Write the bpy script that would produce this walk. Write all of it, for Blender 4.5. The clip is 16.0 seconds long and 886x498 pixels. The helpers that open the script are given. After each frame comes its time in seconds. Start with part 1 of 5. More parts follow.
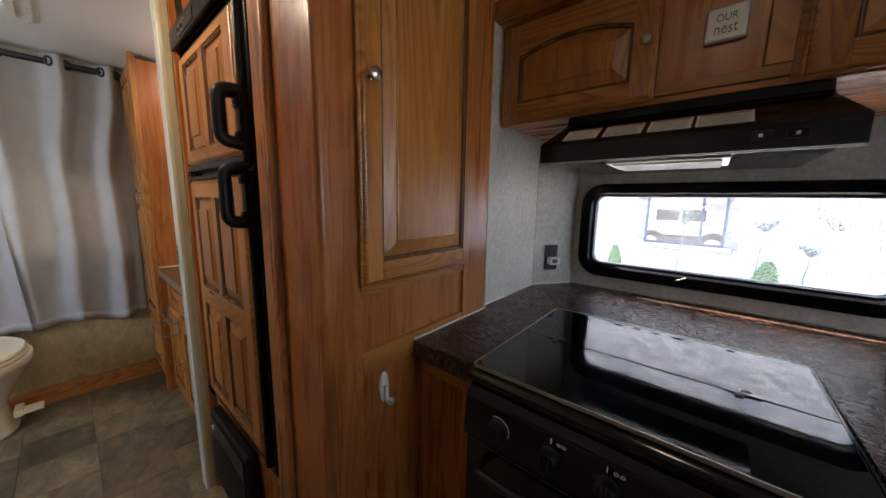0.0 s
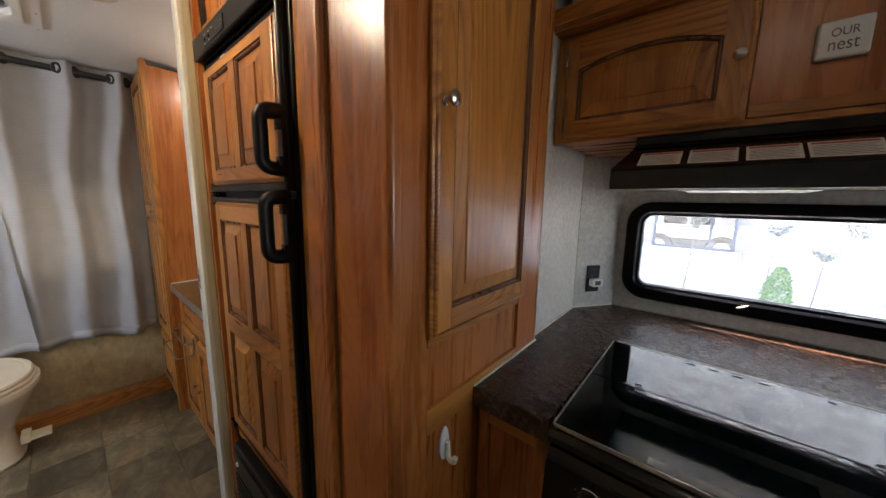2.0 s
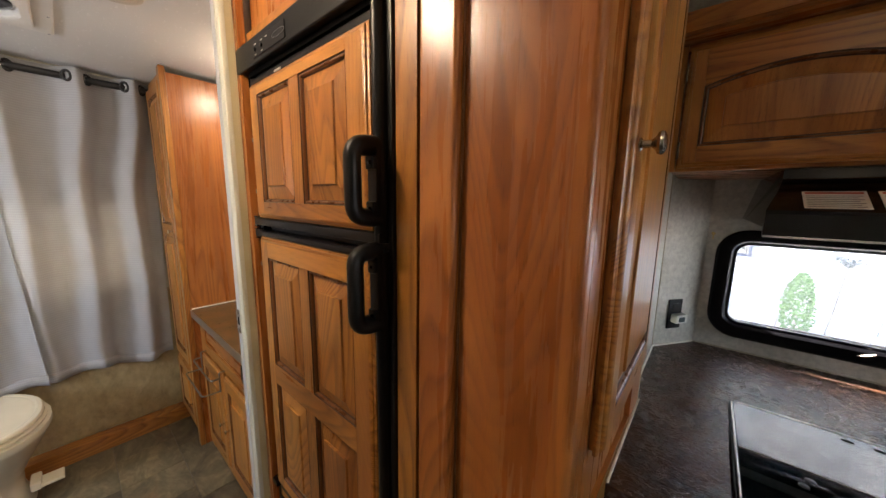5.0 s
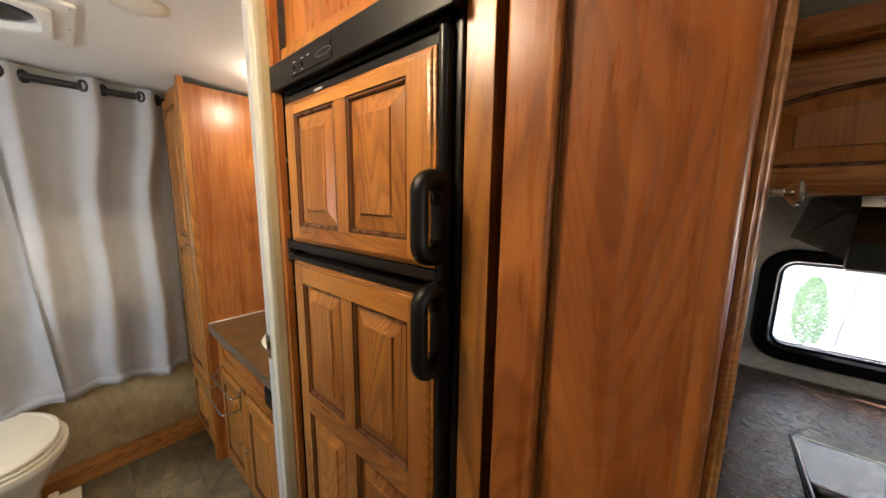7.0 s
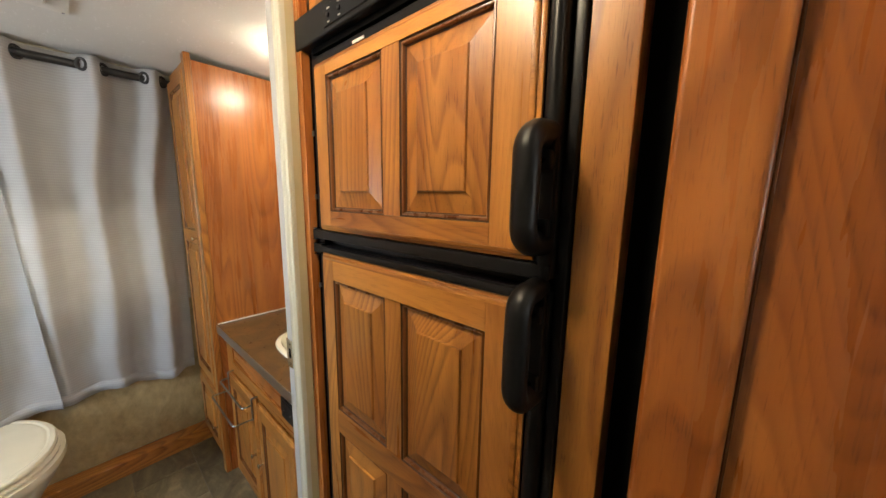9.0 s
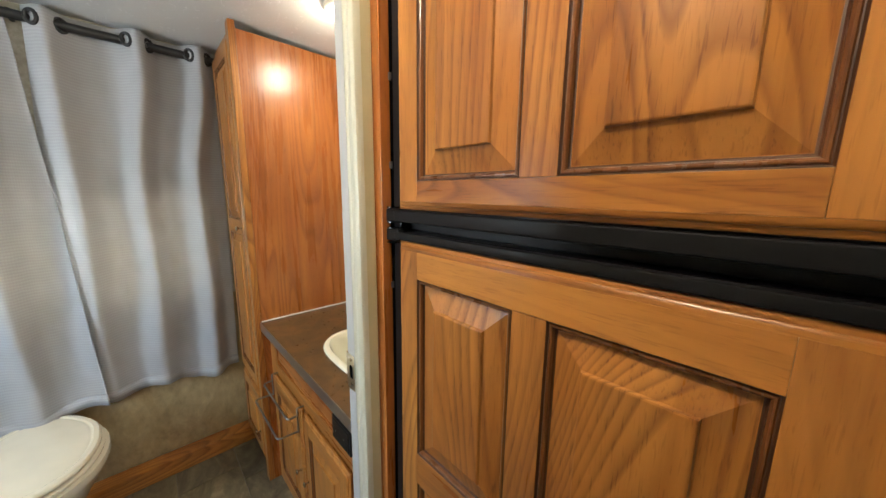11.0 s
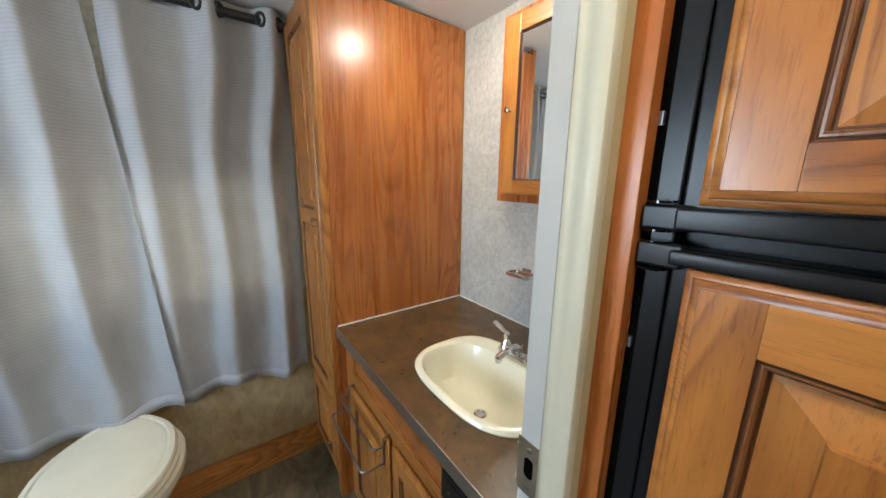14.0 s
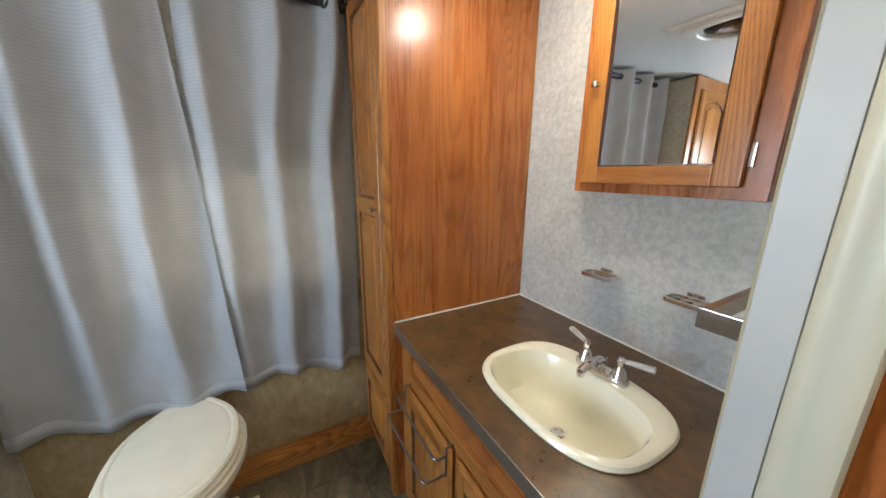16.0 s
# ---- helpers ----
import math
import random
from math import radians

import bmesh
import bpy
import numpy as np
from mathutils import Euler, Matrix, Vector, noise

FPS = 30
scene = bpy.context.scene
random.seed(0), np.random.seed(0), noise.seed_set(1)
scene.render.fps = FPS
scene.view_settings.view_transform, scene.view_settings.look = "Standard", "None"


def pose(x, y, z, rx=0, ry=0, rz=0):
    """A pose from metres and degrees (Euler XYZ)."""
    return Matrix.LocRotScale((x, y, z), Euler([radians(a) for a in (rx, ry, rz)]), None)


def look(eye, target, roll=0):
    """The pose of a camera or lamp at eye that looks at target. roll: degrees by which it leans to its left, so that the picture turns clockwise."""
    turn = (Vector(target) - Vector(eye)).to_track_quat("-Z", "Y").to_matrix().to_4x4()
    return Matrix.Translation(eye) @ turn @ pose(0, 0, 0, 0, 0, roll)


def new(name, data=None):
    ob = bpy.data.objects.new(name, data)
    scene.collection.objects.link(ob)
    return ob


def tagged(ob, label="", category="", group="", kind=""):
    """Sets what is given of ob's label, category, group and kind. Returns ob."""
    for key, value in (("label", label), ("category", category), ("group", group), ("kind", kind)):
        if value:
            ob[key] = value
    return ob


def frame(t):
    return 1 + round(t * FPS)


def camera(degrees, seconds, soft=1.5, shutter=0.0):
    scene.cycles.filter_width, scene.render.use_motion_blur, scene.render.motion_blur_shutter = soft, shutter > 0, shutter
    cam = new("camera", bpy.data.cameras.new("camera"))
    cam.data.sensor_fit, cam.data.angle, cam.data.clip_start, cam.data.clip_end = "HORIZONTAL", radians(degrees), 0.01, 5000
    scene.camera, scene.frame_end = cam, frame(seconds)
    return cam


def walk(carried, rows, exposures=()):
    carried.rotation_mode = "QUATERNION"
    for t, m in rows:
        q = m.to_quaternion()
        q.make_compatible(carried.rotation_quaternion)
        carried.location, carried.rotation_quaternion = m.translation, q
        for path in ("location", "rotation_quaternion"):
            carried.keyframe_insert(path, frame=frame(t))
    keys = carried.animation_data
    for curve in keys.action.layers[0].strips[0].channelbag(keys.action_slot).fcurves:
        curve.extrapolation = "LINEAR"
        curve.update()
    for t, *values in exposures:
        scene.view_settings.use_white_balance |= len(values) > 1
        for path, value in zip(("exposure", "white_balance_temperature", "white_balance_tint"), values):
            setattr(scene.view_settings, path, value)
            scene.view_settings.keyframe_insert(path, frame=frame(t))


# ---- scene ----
cam = camera(108.9, 16.0)
PATH = [
    (0, (0.348, 0.303, 1.291), (-0.926, 1.813, 0.987), 1.0),
    (0.5, (0.299, 0.291, 1.304), (-0.975, 1.803, 1.002), 1.0),
    (1, (0.254, 0.284, 1.322), (-1.021, 1.795, 1.019), 1.0),
    (1.5, (0.212, 0.279, 1.344), (-1.062, 1.791, 1.042), 1.0),
    (2, (0.166, 0.278, 1.364), (-1.108, 1.79, 1.06), 1.0),
    (2.5, (0.114, 0.28, 1.377), (-1.159, 1.792, 1.072), 1.0),
    (3, (0.062, 0.281, 1.386), (-1.21, 1.793, 1.08), 1.0),
    (3.5, (0.01, 0.277, 1.395), (-1.261, 1.79, 1.087), 0.9),
    (4, (-0.04, 0.27, 1.407), (-1.311, 1.783, 1.099), 0.9),
    (4.5, (-0.09, 0.258, 1.435), (-1.359, 1.772, 1.125), 0.9),
    (7, (-0.257, 0.209, 1.525), (-1.533, 1.718, 1.214), 0.8),
    (7.5, (-0.288, 0.207, 1.525), (-1.563, 1.717, 1.213), 0.8),
    (8, (-0.333, 0.211, 1.517), (-1.608, 1.72, 1.203), 0.7),
    (8.5, (-0.387, 0.221, 1.5), (-1.664, 1.728, 1.185), 0.8),
    (11, (-0.709, 0.29, 1.428), (-2.136, 1.65, 1.088), 0.7),
    (11.5, (-0.778, 0.295, 1.425), (-2.237, 1.618, 1.075), 0.8),
    (12, (-0.841, 0.296, 1.431), (-2.325, 1.585, 1.066), 0.7),
    (12.5, (-0.901, 0.292, 1.433), (-2.41, 1.549, 1.054), 0.8),
    (13, (-0.964, 0.292, 1.427), (-2.497, 1.514, 1.032), 0.6),
    (13.5, (-1.023, 0.287, 1.421), (-2.578, 1.478, 1.014), 0.7),
    (14, (-1.074, 0.283, 1.421), (-2.653, 1.436, 0.998), 0.6),
    (14.5, (-1.118, 0.277, 1.419), (-2.723, 1.387, 0.983), 0.7),
    (15, (-1.161, 0.27, 1.412), (-2.797, 1.33, 0.967), 0.6),
    (15.5, (-1.194, 0.258, 1.406), (-2.859, 1.268, 0.95), 0.6),
    (16, (-1.213, 0.254, 1.4), (-2.911, 1.202, 0.935), 0.5),
]
EXPOSURES = [(0, 3.03, 6300, 15), (4.5, 3.42, 6700, 15), (7.5, 3.62, 6700, 11), (8.7, 3.66, 6600, 9), (11, 3.74, 6000, 5), (13.5, 3.60, 5600, 4), (16, 3.52, 5650, 6)]
walk(cam, [(t, look(eye, target, roll)) for t, eye, target, roll in PATH], EXPOSURES)

# ---- world, sun, lamps ----
SUN_TO = Vector((-0.45, 0.20, 0.82)).normalized()
world = bpy.data.worlds.new("world")
scene.world = world
world.use_nodes = True
wt = world.node_tree
sky = wt.nodes.new("ShaderNodeTexSky")
sky.sky_type = "NISHITA"
sky.sun_disc = False
sky.sun_elevation = math.asin(SUN_TO.z)
sky.sun_rotation = math.atan2(SUN_TO.x, SUN_TO.y)
wt.links.new(sky.outputs[0], wt.nodes["Background"].inputs[0])
wt.nodes["Background"].inputs[1].default_value = 0.14
sun = new("sun", bpy.data.lights.new("sun", "SUN"))
sun.data.energy, sun.data.angle, sun.data.color = 5.0, radians(0.5), (1.0, 0.95, 0.88)
sun.matrix_world = look(SUN_TO * 20, (0, 0, 0))


def area(name, eye, target, sx, sy, watts, color):
    lamp = new(name, bpy.data.lights.new(name, "AREA"))
    lamp.data.shape, lamp.data.size, lamp.data.size_y = "RECTANGLE", sx, sy
    lamp.data.energy, lamp.data.color = watts, color
    lamp.matrix_world = look(eye, target)
    return lamp


WARM, DAY = (1.0, 0.86, 0.66), (0.84, 0.92, 1.0)
W_BATH, W_HALL, W_GALLEY, W_REAR, W_END, W_BSIDE = 0.40, 1.50, 0.014, 0.04, 0.20, 1.75
area("daylight_rear_window", (-2.83, 0.12, 1.15), (-1.0, 0.12, 1.1), 0.85, 0.5, W_REAR, DAY)
# Fill lamp in an unseen bath-side opening, added to brighten the curtain folds.
area("daylight_bath_window", (-1.80, -1.47, 1.40), (-2.1, 0.5, 1.0), 0.55, 0.5, W_BSIDE, DAY)
# Fill lamp at the unseen galley end, added to light faces turned that way.
area("daylight_end_window", (3.14, 0.92, 1.4), (0, 0.92, 1.2), 1.3, 0.7, W_END, DAY)


def bulb(name, place, watts, size=0.05, color=WARM):
    lamp = new(name, bpy.data.lights.new(name, "POINT"))
    lamp.data.energy, lamp.data.color, lamp.data.shadow_soft_size = watts, color, size
    lamp.location = place
    return lamp


bulb("bath_bulb", (-1.89, 0.90, 2.03), W_BATH, 0.045)
bulb("hall_bulb", (-0.85, 0.15, 2.03), W_HALL, 0.07, (1.0, 0.82, 0.58))
area("bath_lamp_down", (-1.89, 0.90, 2.045), (-1.89, 0.90, 0.0), 0.10, 0.10, 0.28, WARM)
bulb("galley_bulb", (0.31, 0.24, 2.03), W_GALLEY)

# ---- materials ----


def mat(name, color=(0.5, 0.5, 0.5), rough=0.5, metal=0.0, spec=0.5):
    m = bpy.data.materials.new(name)
    m.use_nodes = True
    p = m.node_tree.nodes["Principled BSDF"]
    p.inputs["Base Color"].default_value = (*color, 1)
    p.inputs["Roughness"].default_value = rough
    p.inputs["Metallic"].default_value = metal
    p.inputs["Specular IOR Level"].default_value = spec
    return m


def N(m, kind, **inputs):
    n = m.node_tree.nodes.new("ShaderNode" + kind)
    for key, value in inputs.items():
        n.inputs[key.replace("_", " ")].default_value = value
    return n


def L(m, a, b):
    m.node_tree.links.new(a, b)


def P(m):
    return m.node_tree.nodes["Principled BSDF"]


def ramp(m, stops):
    r = m.node_tree.nodes.new("ShaderNodeValToRGB")
    while len(r.color_ramp.elements) < len(stops):
        r.color_ramp.elements.new(0.5)
    for e, (pos, col) in zip(r.color_ramp.elements, stops):
        e.position, e.color = pos, (*col, 1)
    return r


def coords(m, scale=(1, 1, 1), spread=0.0):
    """World-sized coordinates, shifted at random from object to object."""
    c = N(m, "TexCoord")
    mp = N(m, "Mapping")
    mp.inputs["Scale"].default_value = scale
    L(m, c.outputs["Object"], mp.inputs["Vector"])
    if spread:
        info = N(m, "ObjectInfo")
        v = N(m, "VectorMath")
        v.operation = "SCALE"
        comb = N(m, "CombineXYZ", X=spread, Y=spread * 0.7, Z=spread * 1.3)
        L(m, comb.outputs[0], v.inputs[0])
        L(m, info.outputs["Random"], v.inputs["Scale"])
        L(m, v.outputs[0], mp.inputs["Location"])
    return mp.outputs[0]


def noise_tex(m, vec, scale, detail=4, rough=0.5, distortion=0.0):
    n = N(m, "TexNoise", Scale=scale, Detail=detail, Roughness=rough, Distortion=distortion)
    L(m, vec, n.inputs["Vector"])
    return n.outputs["Fac"]


def mixc(m, fac, a, b, kind="MIX"):
    x = m.node_tree.nodes.new("ShaderNodeMix")
    x.data_type, x.blend_type = "RGBA", kind
    for sock, v in ((x.inputs[0], fac), (x.inputs[6], a), (x.inputs[7], b)):
        if isinstance(v, bpy.types.NodeSocket):
            L(m, v, sock)
        elif isinstance(v, (int, float)):
            sock.default_value = v
        else:
            sock.default_value = (*v, 1)
    return x.outputs[2]


def maths(m, op, a, b=0.0, clamp=False):
    x = N(m, "Math")
    x.operation, x.use_clamp = op, clamp
    for sock, v in ((x.inputs[0], a), (x.inputs[1], b)):
        if isinstance(v, (int, float)):
            sock.default_value = v
        else:
            L(m, v, sock)
    return x.outputs[0]


def bump(m, height, strength=0.2, dist=0.002):
    b = N(m, "Bump", Strength=strength, Distance=dist)
    L(m, height, b.inputs["Height"])
    L(m, b.outputs[0], P(m).inputs["Normal"])


def wood(name, axis, light, mid, dark, rough=0.30, figure=1.0, pores=1.0, spread=7.0):
    """Varnished oak with its grain along the axis 0, 1 or 2: soft bands, cathedral rings in places, short dark pores."""
    m = mat(name, mid, rough, 0.0, 0.45)
    sc = [1.0, 1.0, 1.0]
    sc[axis] = 0.16
    v = coords(m, sc, spread)
    wav = noise_tex(m, v, 3.4, 1.5, 0.4, 0.8)
    saw = maths(m, "FRACT", maths(m, "MULTIPLY", wav, 44.0 * figure))
    rings = maths(m, "POWER", saw, 2.2)
    back = maths(m, "MULTIPLY", maths(m, "SUBTRACT", 1.0, saw), 5.0, True)
    rings = maths(m, "MULTIPLY", rings, back)
    where = ramp(m, [(0.36, (0.20, 0.20, 0.20)), (0.56, (1, 1, 1))])
    L(m, noise_tex(m, v, 5.5, 2, 0.5), where.inputs[0])
    rings = maths(m, "MULTIPLY", rings, where.outputs[0])
    sc2 = [1.0, 1.0, 1.0]
    sc2[axis] = 0.07
    v2 = coords(m, sc2, spread)
    pore = noise_tex(m, v2, 480, 2, 0.55, 0.3)
    band = noise_tex(m, v2, 34, 4, 0.6, 0.2)
    sc3 = [1.0, 1.0, 1.0]
    sc3[axis] = 0.30
    cloud = noise_tex(m, coords(m, sc3, spread), 7.0, 3, 0.55, 0.4)
    cl = ramp(m, [(0.34, mid), (0.66, light)])
    L(m, cloud, cl.inputs[0])
    col = mixc(m, maths(m, "MULTIPLY", rings, 0.95 * (0.4 + 0.6 * figure), True), cl.outputs[0], dark)
    br = ramp(m, [(0.34, (0.76, 0.70, 0.66)), (0.52, (1, 1, 1)), (0.70, (1.10, 1.10, 1.08))])
    L(m, band, br.inputs[0])
    col = mixc(m, 0.9, col, br.outputs[0], "MULTIPLY")
    pr = ramp(m, [(0.33, (0.50, 0.43, 0.38)), (0.44, (1, 1, 1))])
    L(m, pore, pr.inputs[0])
    pmask = maths(m, "ADD", 0.35, maths(m, "MULTIPLY", rings, 0.9), True)
    col = mixc(m, maths(m, "MULTIPLY", pmask, 0.9 * pores, True), col, mixc(m, 1.0, col, pr.outputs[0], "MULTIPLY"))
    L(m, col, P(m).inputs["Base Color"])
    L(m, maths(m, "ADD", maths(m, "MULTIPLY", band, 0.14), rough - 0.07), P(m).inputs["Roughness"])
    P(m).inputs["Coat Weight"].default_value = 0.15
    P(m).inputs["Coat Roughness"].default_value = 0.38
    bump(m, maths(m, "SUBTRACT", pr.outputs[0], maths(m, "MULTIPLY", rings, 0.4)), 0.10, 0.0006)
    return m


OAK_L, OAK_M, OAK_D = (0.49, 0.212, 0.043), (0.35, 0.128, 0.023), (0.13, 0.036, 0.008)
oak_z = wood("oak_upright", 2, OAK_L, OAK_M, OAK_D)
oak_x = wood("oak_along", 0, OAK_L, OAK_M, OAK_D)
oak_y = wood("oak_across", 1, OAK_L, OAK_M, OAK_D)
VEN_L, VEN_M, VEN_D = (0.45, 0.158, 0.034), (0.32, 0.094, 0.018), (0.14, 0.036, 0.008)
veneer_z = wood("veneer_upright", 2, VEN_L, VEN_M, VEN_D, 0.28, 0.8, 0.8)
veneer_x = wood("veneer_along", 0, VEN_L, VEN_M, VEN_D, 0.28, 0.8, 0.6)
veneer_y = wood("veneer_across", 1, VEN_L, VEN_M, VEN_D, 0.28, 0.8, 0.6)
# Brown of the glazed mouldings; also paints shade at the pantry's front step.
glaze_and_shade_brown = wood("brown_glaze_and_shade", 2, (0.20, 0.078, 0.022), (0.15, 0.055, 0.015), (0.08, 0.025, 0.008), 0.28, 0.4, 0.3)
groove = wood("dark_glaze", 2, (0.085, 0.032, 0.014), (0.060, 0.023, 0.011), (0.03, 0.012, 0.006), 0.35)


def plastic(name, color, rough=0.4, grain=0.0, scale=900):
    m = mat(name, color, rough)
    v = coords(m)
    big = noise_tex(m, v, 9, 3)
    col = mixc(m, big, tuple(c * 0.9 for c in color), tuple(min(1, c * 1.08) for c in color))
    L(m, col, P(m).inputs["Base Color"])
    if grain:
        bump(m, noise_tex(m, v, scale, 2), grain, 0.0006)
    return m


black_plastic = plastic("black_plastic", (0.005, 0.005, 0.0055), 0.40, 0.35, 700)
P(black_plastic).inputs["Specular IOR Level"].default_value = 0.28
black_gloss = plastic("black_enamel", (0.002, 0.002, 0.0025), 0.12)
black_satin = plastic("black_satin", (0.008, 0.008, 0.009), 0.30, 0.05)
P(black_satin).inputs["Specular IOR Level"].default_value = 0.22
black_frame = plastic("black_window_frame", (0.0035, 0.0035, 0.0045), 0.26, 0.05)
P(black_frame).inputs["Specular IOR Level"].default_value = 0.15
black_glass = mat("black_glass", (0.002, 0.004, 0.005), 0.0, 0.0, 0.55)
black_edge = mat("black_edge", (0.01, 0.01, 0.011), 0.2)
# Near-black fill that paints the shade inside gaps, grooves and openings.
recess_shade = mat("recess_shade", (0.003, 0.003, 0.003), 0.9, 0.0, 0.0)
chrome = mat("chrome", (0.75, 0.74, 0.72), 0.12, 1.0)
nickel = mat("brushed_nickel", (0.50, 0.45, 0.37), 0.26, 1.0)
steel = mat("grey_steel", (0.30, 0.30, 0.31), 0.42, 1.0)
alu = mat("aluminium_edge", (0.50, 0.47, 0.43), 0.35, 1.0)
bronze = mat("dark_bronze_rod", (0.010, 0.008, 0.007), 0.38, 0.1)
white_plastic = plastic("white_plastic", (0.72, 0.70, 0.64), 0.35)
cream_gloss = plastic("cream_ceramic", (0.74, 0.68, 0.52), 0.16)
sink_gloss = plastic("bone_sink", (0.78, 0.74, 0.57), 0.12)
cream_trim = plastic("cream_trim", (0.52, 0.495, 0.39), 0.40)
white_trim = plastic("white_jamb", (0.43, 0.425, 0.41), 0.45, 0.05)
caulk = plastic("white_caulk", (0.80, 0.76, 0.66), 0.5)
beige_strip = plastic("beige_fabric_edge", (0.46, 0.39, 0.23), 0.8, 0.8, 500)
paper_label = mat("paper_label", (0.72, 0.70, 0.66), 0.5)
ink = mat("grey_ink", (0.10, 0.09, 0.09), 0.6)
ink_red = mat("red_ink", (0.40, 0.06, 0.03), 0.6)
lcd = mat("grey_display", (0.10, 0.12, 0.12), 0.2)
mirror_mat = mat("mirror", (0.93, 0.94, 0.94), 0.01, 1.0)
brass = mat("brass", (0.55, 0.40, 0.16), 0.3, 1.0)
white_tin = plastic("white_tin", (0.66, 0.66, 0.64), 0.28)
tin_edge = mat("rusty_tin_edge", (0.20, 0.16, 0.12), 0.5, 0.4)

glass = mat("window_glass", (1, 1, 1), 0.0)
P(glass).inputs["Transmission Weight"].default_value = 1.0
P(glass).inputs["IOR"].default_value = 1.45
# A translucent layer is mixed in to paint the washed-out haze over the view.
hazed_glass = mat("hazed_window_glass", (1, 1, 1), 0.0)
P(hazed_glass).inputs["Transmission Weight"].default_value = 1.0
P(hazed_glass).inputs["IOR"].default_value = 1.45
haze_layer = N(hazed_glass, "BsdfTranslucent", Color=(0.80, 0.88, 0.88, 1))
veil = N(hazed_glass, "MixShader", Fac=0.022)
L(hazed_glass, P(hazed_glass).outputs[0], veil.inputs[1])
L(hazed_glass, haze_layer.outputs[0], veil.inputs[2])
L(hazed_glass, veil.outputs[0], hazed_glass.node_tree.nodes["Material Output"].inputs["Surface"])
clear_acrylic = mat("clear_acrylic", (0.92, 0.88, 0.78), 0.12)
P(clear_acrylic).inputs["Transmission Weight"].default_value = 0.7

lens_lit = mat("lit_lens", (0.9, 0.85, 0.75), 0.4)
P(lens_lit).inputs["Emission Color"].default_value = (1.0, 0.80, 0.52, 1)
P(lens_lit).inputs["Emission Strength"].default_value = 2.5
lens_off = plastic("pale_lens", (0.78, 0.74, 0.62), 0.25)


def wallpaper_mat(name, a, b, c, scale=55):
    m = mat(name, a, 0.6)
    v = coords(m)
    n1 = noise_tex(m, v, scale, 5, 0.65)
    n2 = noise_tex(m, v, 6, 3)
    r = ramp(m, [(0.36, b), (0.50, a), (0.64, c)])
    L(m, n1, r.inputs[0])
    stain = ramp(m, [(0.35, (0.88, 0.87, 0.84)), (0.65, (1.03, 1.03, 1.03))])
    L(m, n2, stain.inputs[0])
    L(m, mixc(m, 0.8, r.outputs[0], stain.outputs[0], "MULTIPLY"), P(m).inputs["Base Color"])
    bump(m, noise_tex(m, v, 420, 3), 0.25, 0.0006)
    return m


paper_grey = wallpaper_mat("grey_wallpaper", (0.50, 0.48, 0.44), (0.43, 0.41, 0.38), (0.57, 0.55, 0.50))
paper_beige = wallpaper_mat("beige_wallpaper", (0.44, 0.40, 0.31), (0.38, 0.34, 0.26), (0.50, 0.46, 0.36))


def ceiling_mat():
    m = mat("ceiling_vinyl", (0.74, 0.73, 0.69), 0.5)
    v = coords(m, (1, 2.6, 1))
    n = noise_tex(m, v, 34, 4, 0.7, 0.8)
    r = ramp(m, [(0.60, (0.66, 0.65, 0.61)), (0.68, (0.80, 0.79, 0.76))])
    L(m, n, r.inputs[0])
    L(m, r.outputs[0], P(m).inputs["Base Color"])
    bump(m, n, 0.3, 0.002)
    return m


ceiling_vinyl = ceiling_mat()


def laminate(name, dark, mid, light, rough, scale=14, relief=0.25, speck=0.8):
    m = mat(name, mid, rough)
    v = coords(m)
    n1 = noise_tex(m, v, scale, 6, 0.65, 0.8)
    n2 = noise_tex(m, v, scale * 7, 4, 0.6)
    r = ramp(m, [(0.34, dark), (0.52, mid), (0.70, light)])
    L(m, n1, r.inputs[0])
    r2 = ramp(m, [(0.35, (0.72, 0.70, 0.68)), (0.6, (1.1, 1.08, 1.05))])
    L(m, n2, r2.inputs[0])
    L(m, mixc(m, speck, r.outputs[0], r2.outputs[0], "MULTIPLY"), P(m).inputs["Base Color"])
    L(m, maths(m, "ADD", maths(m, "MULTIPLY", n2, 0.22), rough - 0.1), P(m).inputs["Roughness"])
    bump(m, noise_tex(m, coords(m, (1.0, 2.0, 1.0)), 85, 3, 0.6), relief, 0.003)
    return m


counter_lam = laminate("dark_rust_laminate", (0.030, 0.018, 0.013), (0.060, 0.030, 0.018), (0.090, 0.042, 0.023), 0.25, 9, 0.8, 0.9)
vanity_lam = laminate("brown_slate_laminate", (0.060, 0.038, 0.018), (0.105, 0.060, 0.024), (0.16, 0.082, 0.028), 0.30, 9, 0.05, 0.25)


